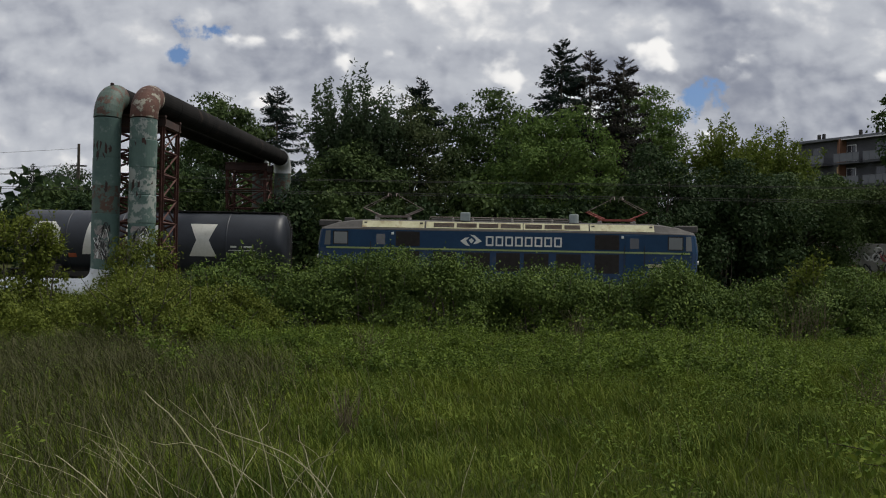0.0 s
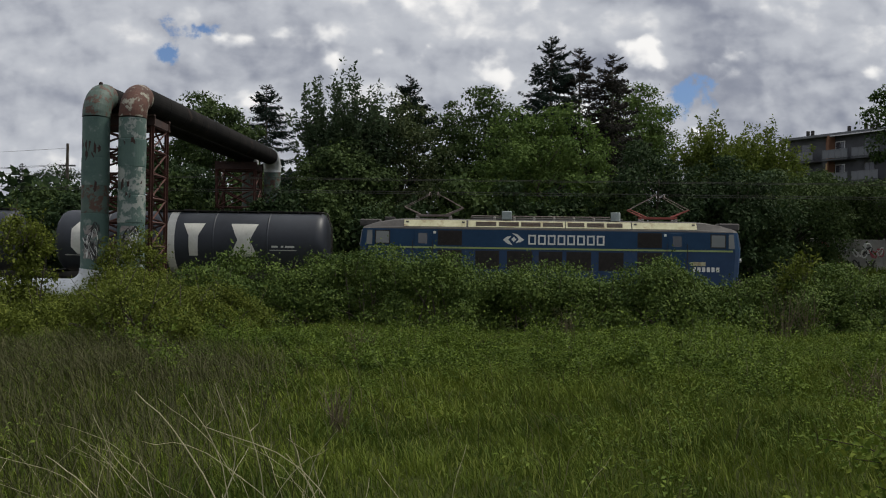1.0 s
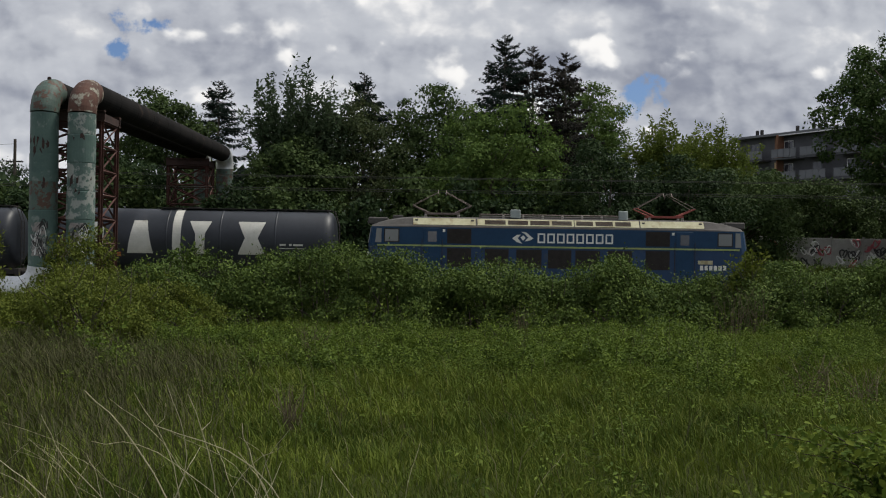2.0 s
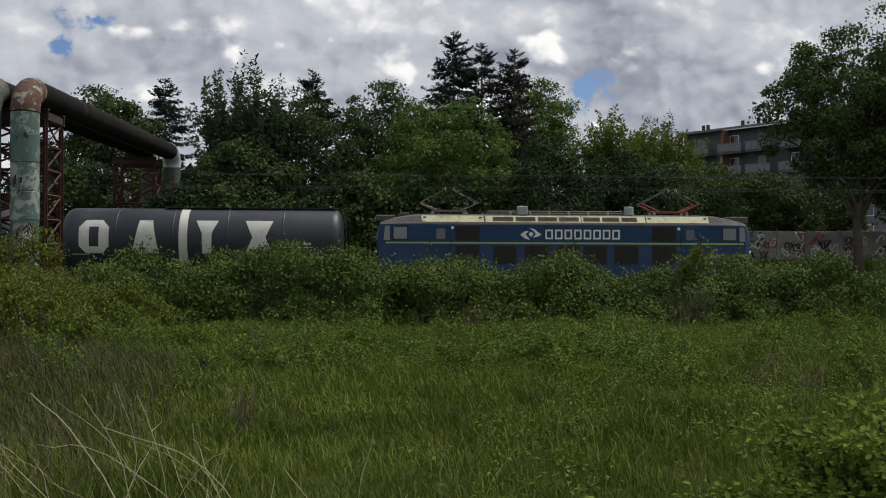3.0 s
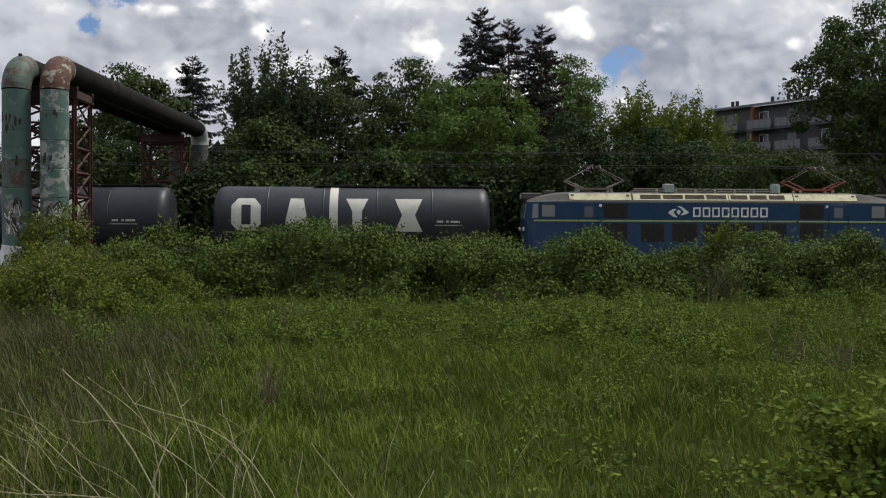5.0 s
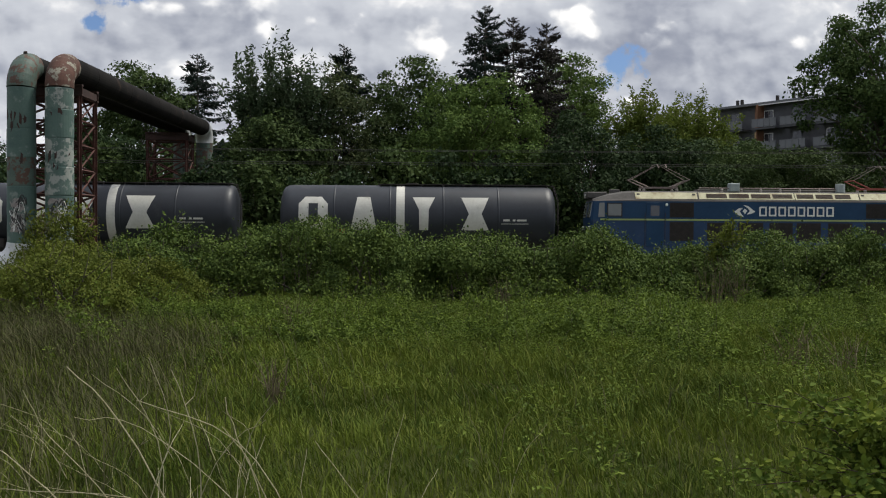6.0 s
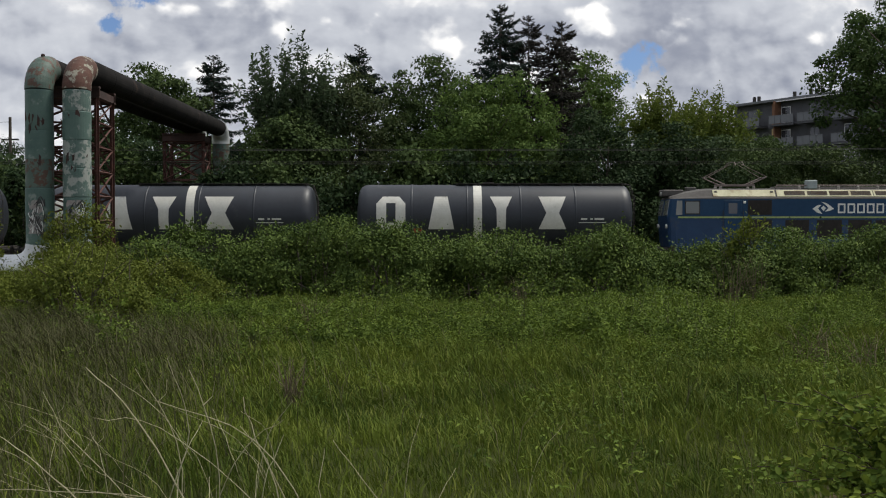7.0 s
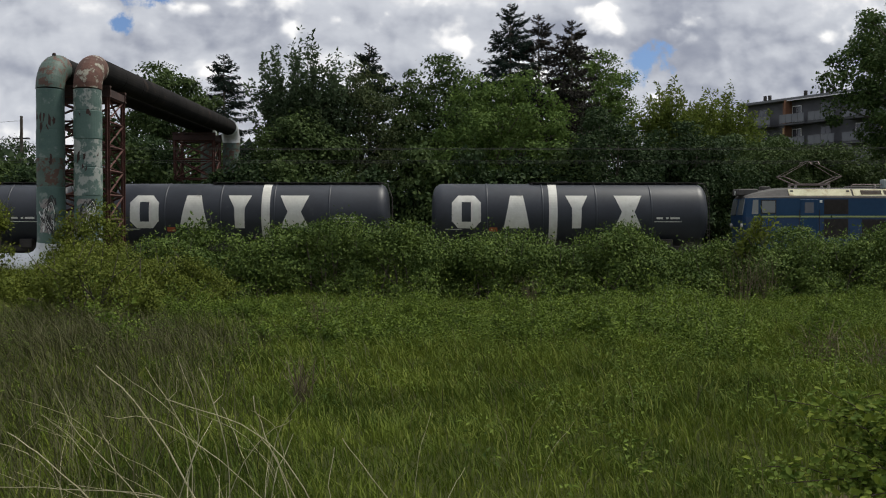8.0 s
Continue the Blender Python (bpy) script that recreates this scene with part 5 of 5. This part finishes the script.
        # running gear
        for u in (-5.4, 5.4):
            bm = B()
            box(bm, (u - 2.4, min(f * 1.02, f * 1.16), 0.5), (u + 2.4, max(f * 1.02, f * 1.16), 0.82), 0.03)
            for k in (-1.75, 0, 1.75):
                box(bm, (u + k - 0.2, min(f * 1.05, f * 1.25), 0.4), (u + k + 0.2, max(f * 1.05, f * 1.25), 0.85), 0.03)
            part("bogie_frame", bm, STEEL_DARK, t)
    for u in (-5.4, 5.4):
        for k in (-1.75, 0, 1.75):
            wheelset(t, u + k, 0.625)
    bm = B()
    box(bm, (-2.4, -1.2, 0.4), (2.4, 1.2, 0.95), 0.06)
    part("underfloor_box", bm, STEEL_DARK, t)
    # roof gear
    bm = B()
    tube(bm, [(-3.75, -0.7, 4.05), (-3.7, -0.7, 4.17), (2.9, -0.7, 4.17), (3.0, -0.7, 4.1)], 0.03, 8)
    part("busbar", bm, PANTO_GREY, t)
    for k in range(7):
        u = -2.6 + k * 0.95
        part("insulator", tube(B(), [(u, -0.7, 3.98), (u, -0.7, 4.06), (u, -0.7, 4.08), (u, -0.7, 4.16)], [0.08, 0.05, 0.08, 0.04], 10), INSULATOR, t)
    bm = B()
    box(bm, (-2.25, -0.9, 4.0), (-1.78, -0.4, 4.42), 0.03)
    part("roof_box", bm, BOX_GREY, t, "pale grey roof box")
    part("roof_box", tube(B(), [(3.2, -0.65, 4.0), (3.2, -0.65, 4.4), (3.2, -0.65, 4.42)], [0.23, 0.23, 0.2], 18), BOX_GREY, t, "pale grey roof drum")
    bm = B()
    box(bm, (-3.7, -0.4, 3.98), (3.6, 0.4, 4.12), 0.04)
    part("roof_walkway", bm, LOCO_ROOF, t)
    for u in (-7.7,):
        part("horn", box(B(), (u - 0.25, -0.15, 3.86), (u + 0.25, 0.15, 4.1), 0.03), LOCO_ROOF, t)
    pantograph(t, -5.55, False)
    pantograph(t, 5.3, True)
    return t


TANK_R, TANK_ZC = 1.5, 2.72


def tank_shape(u0, u1, z0, z1, strips, f=-1):
    """A plain painted shape on the tank's curved side; strips of (v0, a0, b0, v1, a1, b1) in 0 to 1."""
    bm = B()
    r = TANK_R + 0.012
    for v0, a0, b0, v1, a1, b1 in strips:
        prev = None
        n = 14
        for i in range(n + 1):
            g = i / n
            z = z0 + (z1 - z0) * (v0 + (v1 - v0) * g)
            y = f * math.sqrt(max(0.0, r * r - (z - TANK_ZC) ** 2))
            row = [bm.verts.new((u0 + (u1 - u0) * q, y, z)) for q in (a0 + (a1 - a0) * g, b0 + (b1 - b0) * g)]
            if prev:
                bm.faces.new((prev[0], prev[1], row[1], row[0]))
            prev = row
    bmesh.ops.remove_doubles(bm, verts=bm.verts[:], dist=0.001)
    bmesh.ops.recalc_face_normals(bm, faces=bm.faces[:])
    return bm


RING = [(0.0, 0.22, 0.78, 0.2, 0.02, 0.98), (0.2, 0.0, 0.34, 0.8, 0.0, 0.34), (0.2, 0.66, 1.0, 0.8, 0.66, 1.0), (0.8, 0.02, 0.98, 1.0, 0.22, 0.78)]
TAPER = [(0.0, 0.02, 0.98, 1.0, 0.26, 0.74)]
WEDGE = [(0.0, 0.3, 0.7, 0.62, 0.28, 0.72), (0.62, 0.28, 0.72, 1.0, 0.0, 1.0)]
HOURGLASS = [(0.0, 0.02, 0.98, 0.5, 0.28, 0.72), (0.5, 0.28, 0.72, 1.0, 0.02, 0.98)]


def build_tank_wagon(label, letters, band):
    t = thing("tank_wagon", label, "tank wagon", "tank wagons behind the locomotive")
    bm = B()
    prof = [(-6.64, 0.0), (-6.63, 0.6), (-6.59, 1.0), (-6.52, 1.25), (-6.42, 1.39), (-6.26, 1.475), (-6.08, TANK_R)]
    prof = prof + [(-u, r) for u, r in reversed(prof)]
    tube(bm, [(u, 0, TANK_ZC) for u, r in prof], [max(r, 0.02) for u, r in prof], 72)
    part("tank", bm, TANK, t, "dusty black tank barrel", smooth=True)
    for u in (-4.0, -1.35, 1.2, 3.82):
        bm = B()
        tube(bm, [(u - 0.05, 0, TANK_ZC), (u - 0.035, 0, TANK_ZC), (u + 0.035, 0, TANK_ZC), (u + 0.05, 0, TANK_ZC)], [TANK_R - 0.01, TANK_R + 0.02, TANK_R + 0.02, TANK_R - 0.01], 48, False)
        part("weld_band", bm, TANK, t, smooth=True)
    bm = B()
    tube(bm, [(band - 0.2, 0, TANK_ZC), (band - 0.199, 0, TANK_ZC), (band + 0.199, 0, TANK_ZC), (band + 0.2, 0, TANK_ZC)], [TANK_R - 0.01, TANK_R + 0.008, TANK_R + 0.008, TANK_R - 0.01], 64, False)
    part("white_band", bm, TANK_WHITE, t, "white ring painted round the tank", smooth=False)
    for shape, u0, u1 in letters:
        part("painted_shape", tank_shape(u0, u1, 2.06, 3.62, shape), TANK_WHITE, t, "large white painted shape")
    for u0, u1, z in ((4.05, 4.35, 2.5), (4.5, 4.62, 2.5), (4.7, 5.15, 2.5)):
        part("data_bar", tank_shape(u0, u1, z, z + 0.09, [(0, 0, 1, 1, 0, 1)]), TANK_WHITE, t)
    part("data_bar", tank_shape(3.95, 5.25, 2.36, 2.39, [(0, 0, 1, 1, 0, 1)]), TANK_WHITE, t)
    part("data_bar", tank_shape(-6.0, -5.2, 2.0, 2.03, [(0, 0, 1, 1, 0, 1)]), TANK_WHITE, t)
    part("hazard_plate", tank_shape(-3.9, -3.5, 1.9, 2.1, [(0, 0, 1, 1, 0, 1)]), ORANGE, t, "orange plate")
    # top walkway with its low rail, lid and end ladder
    bm = B()
    box(bm, (-1.9, -0.45, TANK_ZC + TANK_R + 0.02), (6.3, 0.45, TANK_ZC + TANK_R + 0.06))
    for k in range(9):
        u = -1.8 + k
        box(bm, (u - 0.03, -0.45, TANK_ZC + TANK_R - 0.1), (u + 0.03, 0.45, TANK_ZC + TANK_R + 0.03))
    part("walkway", bm, STEEL_DARK, t)
    part("manhole", tube(B(), [(-0.3, 0, TANK_ZC + TANK_R), (-0.3, 0, TANK_ZC + TANK_R + 0.12)], [0.3, 0.28], 20), STEEL_DARK, t)
    lad = part("ladder", B(), STEEL_DARK, t)
    for y in (-0.55, -0.15):
        part("ladder_rail", tube(B(), [(6.25, y, 4.24), (6.55, y, 4.2), (6.78, y, 3.5), (6.78, y, 1.2)], 0.02, 6), STEEL_DARK, lad)
    for k in range(8):
        z = 1.4 + k * 0.3
        part("rung", tube(B(), [(6.78, -0.55, z), (6.78, -0.15, z)], 0.013, 6), STEEL_DARK, lad)
    # frame and running gear
    for y in (-0.9, 0.9):
        bm = B()
        box(bm, (-6.9, y - 0.08, 0.95), (6.9, y + 0.08, 1.22), 0.02)
        part("sole_bar", bm, STEEL_DARK, t)
    for u in (-4.6, 4.6):
        bm = B()
        box(bm, (u - 0.3, -1.2, 1.1), (u + 0.3, 1.2, 1.55), 0.04)
        part("saddle", bm, STEEL_DARK, t)
        for f in (-1, 1):
            bm = B()
            box(bm, (u - 1.3, min(f * 0.98, f * 1.1), 0.45), (u + 1.3, max(f * 0.98, f * 1.1), 0.72), 0.03)
            for k in (-0.9, 0.9):
                box(bm, (u + k - 0.16, min(f * 1.0, f * 1.18), 0.34), (u + k + 0.16, max(f * 1.0, f * 1.18), 0.66), 0.03)
            part("bogie_frame", bm, STEEL_DARK, t)
        for k in (-0.9, 0.9):
            wheelset(t, u + k, 0.46)
    for s in (-1, 1):
        bm = B()
        box(bm, (min(s * 6.75, s * 6.95), -1.25, 0.85), (max(s * 6.75, s * 6.95), 1.25, 1.25), 0.02)
        part("headstock", bm, STEEL_DARK, t)
        buffers(t, s * 6.95, s)
    part("end_platform", box(B(), (-7.0, -1.3, 1.27), (-6.2, 1.3, 1.31)), STEEL_DARK, t)
    for y in (-1.25, 1.25):
        part("handrail", tube(B(), [(-6.95, y, 1.3), (-6.95, y, 2.2), (-6.3, y, 2.2)], 0.018, 6), STEEL_DARK, t)
    return t


loco = build_loco()
wagon_a = build_tank_wagon("black tank wagon with large white painted shapes, directly behind the locomotive", [(RING, -5.67, -4.29), (TAPER, -3.23, -1.95), (WEDGE, -0.26, 0.79), (HOURGLASS, 2.02, 3.39)], -0.85)
wagon_b = build_tank_wagon("black tank wagon with white ring between its last two painted shapes", [(RING, -5.63, -4.27), (TAPER, -3.32, -1.9), (WEDGE, -0.99, 0.14), (HOURGLASS, 1.46, 2.9)], 0.81)
wagon_c = build_tank_wagon("black tank wagon at the tail of the visible train", [(RING, -5.67, -4.29), (TAPER, -3.23, -1.95), (WEDGE, -0.26, 0.79), (HOURGLASS, 2.02, 3.39)], -0.85)


# ---- overhead line, pole, wall and house ----
def build_wires():
    m = Matrix.Translation(on_track(0)) @ pose(0, 0, 0, 0, 0, TRACK_TURN)
    for off, z, r, label in ((0.0, 5.34, 0.012, "copper contact wire over the track"), (0.0, 5.95, 0.011, "messenger wire over the track"), (4.6, 5.5, 0.012, "contact wire of the further track"), (4.6, 6.2, 0.011, "messenger wire of the further track")):
        bm = B()
        pts = []
        for i in range(41):
            u = -90 + i * 4.5
            sag = 0 if z < 5.9 else 0.3 * ((u / 60) ** 2)
            pts.append((u, off, z + sag))
        tube(bm, pts, r, 5)
        tagged(part("overhead_wire", bm, WIRE), label, "overhead wire", "overhead line wires").matrix_basis = m


def build_pole():
    t = thing("power_pole", "far dark power pole with crossarm", "pole", m=pose(-41.6, 120, 0.8))
    part("shaft", tube(B(), [(0, 0, 0), (0, 0, 13.1)], [0.22, 0.15], 10), BARK, t)
    part("crossarm", box(B(), (-0.9, -0.06, 10.6), (0.9, 0.06, 10.75)), STEEL_DARK, t)
    for z, x in ((10.8, -0.8), (10.8, 0.8), (12.6, 0.0), (9.2, 0.0)):
        bm = B()
        pts = []
        for i in range(21):
            f = i / 20
            pts.append((-41.6 + x - 60 * f, 120 + 6 * f, 0.8 + z - 1.2 * math.sin(math.pi * f)))
        tube(bm, pts, 0.02, 4)
        tagged(part("power_line", bm, WIRE), "dark power line strung to the far pole", "power line", "power lines")


def build_wall():
    t = tagged(thing("graffiti_wall", "low concrete panel wall covered in faded graffiti", "wall"), kind="structure")
    rng = np.random.default_rng(41)
    for k in range(12):
        x = 19.0 + k * 2.05
        p = part("panel", box(B(), (x, 68.0, 0.6), (x + 2.0, 68.12, 3.6 + 0.04 * rng.normal()), 0.02), CONCRETE, t)
        part("post", box(B(), (x - 0.05, 67.93, 0.6), (x + 0.0, 68.15, 3.68)), CONCRETE, t)
        for j in range(10):
            cx, cz = x + rng.uniform(0.2, 1.8), rng.uniform(1.9, 3.3)
            bm = B()
            pts = []
            for i in range(16):
                f = i / 15
                pts.append((cx + 0.32 * math.cos(7 * f + j) * (0.4 + 0.6 * f), 67.985, cz + 0.24 * math.sin(9 * f + 2 * j + k)))
            tube(bm, pts, 0.05, 4)
            part("spray_line", bm, (SPRAY_WHITE, SPRAY_BLACK, SPRAY_RED, SPRAY_WHITE, SPRAY_BLACK)[j % 5], t)


def build_bank_grass():
    rng = np.random.default_rng(44)
    n = 14000
    x, y = rng.uniform(14, 40, n), rng.uniform(57, 67.5, n)
    blades("bank_grass", "tall dark grass on the bank beside the track", x, y, 0.7 + 0.6 * rng.random(n), np.full(n, 0.06), 0.4, GRASS, rng)
    n = 16000
    x, y = rng.uniform(-24, 26, n), rng.uniform(34, 47, n)
    blades("verge_grass", "rough grass on the verge of the railway", x, y, 0.4 + 0.5 * rng.random(n), np.full(n, 0.05), 0.4, GRASS, rng)


def build_house():
    L0 = Vector((44.4, 143.0, 0.8))
    ang = math.degrees(math.atan2(-0.89, 0.45))
    # local x runs along the facade, local -y faces the railway
    t = thing("apartment_building", "modern grey four-storey apartment block with balconies and flat roof", "apartment building", m=Matrix.Translation(L0) @ pose(0, 0, 0, 0, 0, ang))
    Ln, D, H = 42.0, 14.0, 17.2
    def wall_box(name, x0, x1, y0, y1, z0, z1, mat, label="", parent=t, bev=0.0):
        return part(name, box(B(), (x0, y0, z0), (x1, y1, z1), bev), mat, parent, label)
    wall_box("wall", 0, Ln, 0, D, 0, 11.2, CLAD_GREY, "light grey rendered lower storeys")
    wall_box("wall", -0.02, Ln + 0.02, -0.06, D, 11.2, H - 0.3, CLAD_DARK, "dark cladding on the top storeys")
    roof = wall_box("roof", -0.5, Ln + 0.5, -0.9, D + 0.3, H - 0.3, H, METAL_ROOF, "flat grey roof")
    for x in (2.6, 3.4, 9.4, 12.0, 12.9, 13.8, 17.0, 18.0, 19.0, 24.0, 25.0):
        wall_box("chimney", x, x + 0.32, 0.6, 0.9, H, H + 0.85, STEEL_DARK, parent=roof)
    for k, x in enumerate((2.6, 8.2, 12.8, 18.0, 23.0, 28.0, 33.0)):
        for z in (2.6, 5.5, 8.4, 11.35, 14.2):
            w = wall_box("window", x, x + 1.5, -0.1, 0.02, z, z + 2.0, FRAME_WHITE if k % 2 else METAL_ROOF)
            wall_box("pane", x + 0.1, x + 0.72, -0.12, -0.03, z + 0.1, z + 1.9, HOUSE_GLASS, parent=w)
            wall_box("pane", x + 0.78, x + 1.4, -0.12, -0.03, z + 0.1, z + 1.9, HOUSE_GLASS, parent=w)
        for z in (8.2, 11.1, 13.95):
            b = wall_box("balcony", x - 0.6, x + 3.4, -1.7, -0.08, z - 0.22, z, CLAD_DARK)
            for q in range(4):
                wall_box("rail_panel", x - 0.58 + q * 1.0, x + 0.38 + q * 1.0, -1.69, -1.65, z + 0.08, z + 1.05, RAIL_GLASS, parent=b)
            wall_box("handrail", x - 0.6, x + 3.4, -1.72, -1.62, z + 1.05, z + 1.12, METAL_ROOF, parent=b)
    for x, z0, z1, m, lb in ((6.6, 13.9, 16.8, CLAD_BROWN, "brown timber infill"), (6.6, 11.3, 13.6, CLAD_YELLOW, "ochre infill"), (11.8, 8.2, 10.8, CLAD_YELLOW, "ochre infill"), (21.6, 11.3, 13.6, CLAD_YELLOW, "ochre infill")):
        wall_box("infill", x, x + 1.5, -0.09, 0.0, z0, z1, m, lb)
    wall_box("fascia", 8.0, Ln, -1.0, -0.9, H - 0.42, H - 0.3, FRAME_WHITE, "white edge of the roof")
    wall_box("fin", 7.9, 8.1, -1.2, 0, 11.2, H - 0.3, CLAD_BROWN, "brown fin wall")


build_wires()
build_pole()
build_wall()
build_bank_grass()
build_house()


# ---- movement ----
RUN = [(0.0, 2.44), (0.5, 3.67), (1.0, 4.91), (1.5, 6.19), (2.0, 7.56), (3.5, 11.72), (4.0, 13.17), (4.5, 14.63), (6.0, 19.06), (6.5, 20.53), (7.0, 21.97), (7.5, 23.51), (8.0, 25.09)]


def motions():
    for vehicle, back in ((loco, 0.0), (wagon_a, 17.3), (wagon_b, 32.63), (wagon_c, 47.95)):
        walk(vehicle, [(t, Matrix.Translation(on_track(s - back)) @ pose(0, 0, 0, 0, 0, TRACK_TURN)) for t, s in RUN])
    ts, ss = [r[0] for r in RUN], [r[1] for r in RUN]
    steps = [k * 4 / 30 for k in range(61)]
    for w, u, r in WHEELS:
        walk(w, [(t, pose(u, 0, r, 0, math.degrees(float(np.interp(t, ts, ss)) / r), 0)) for t in steps])


motions()
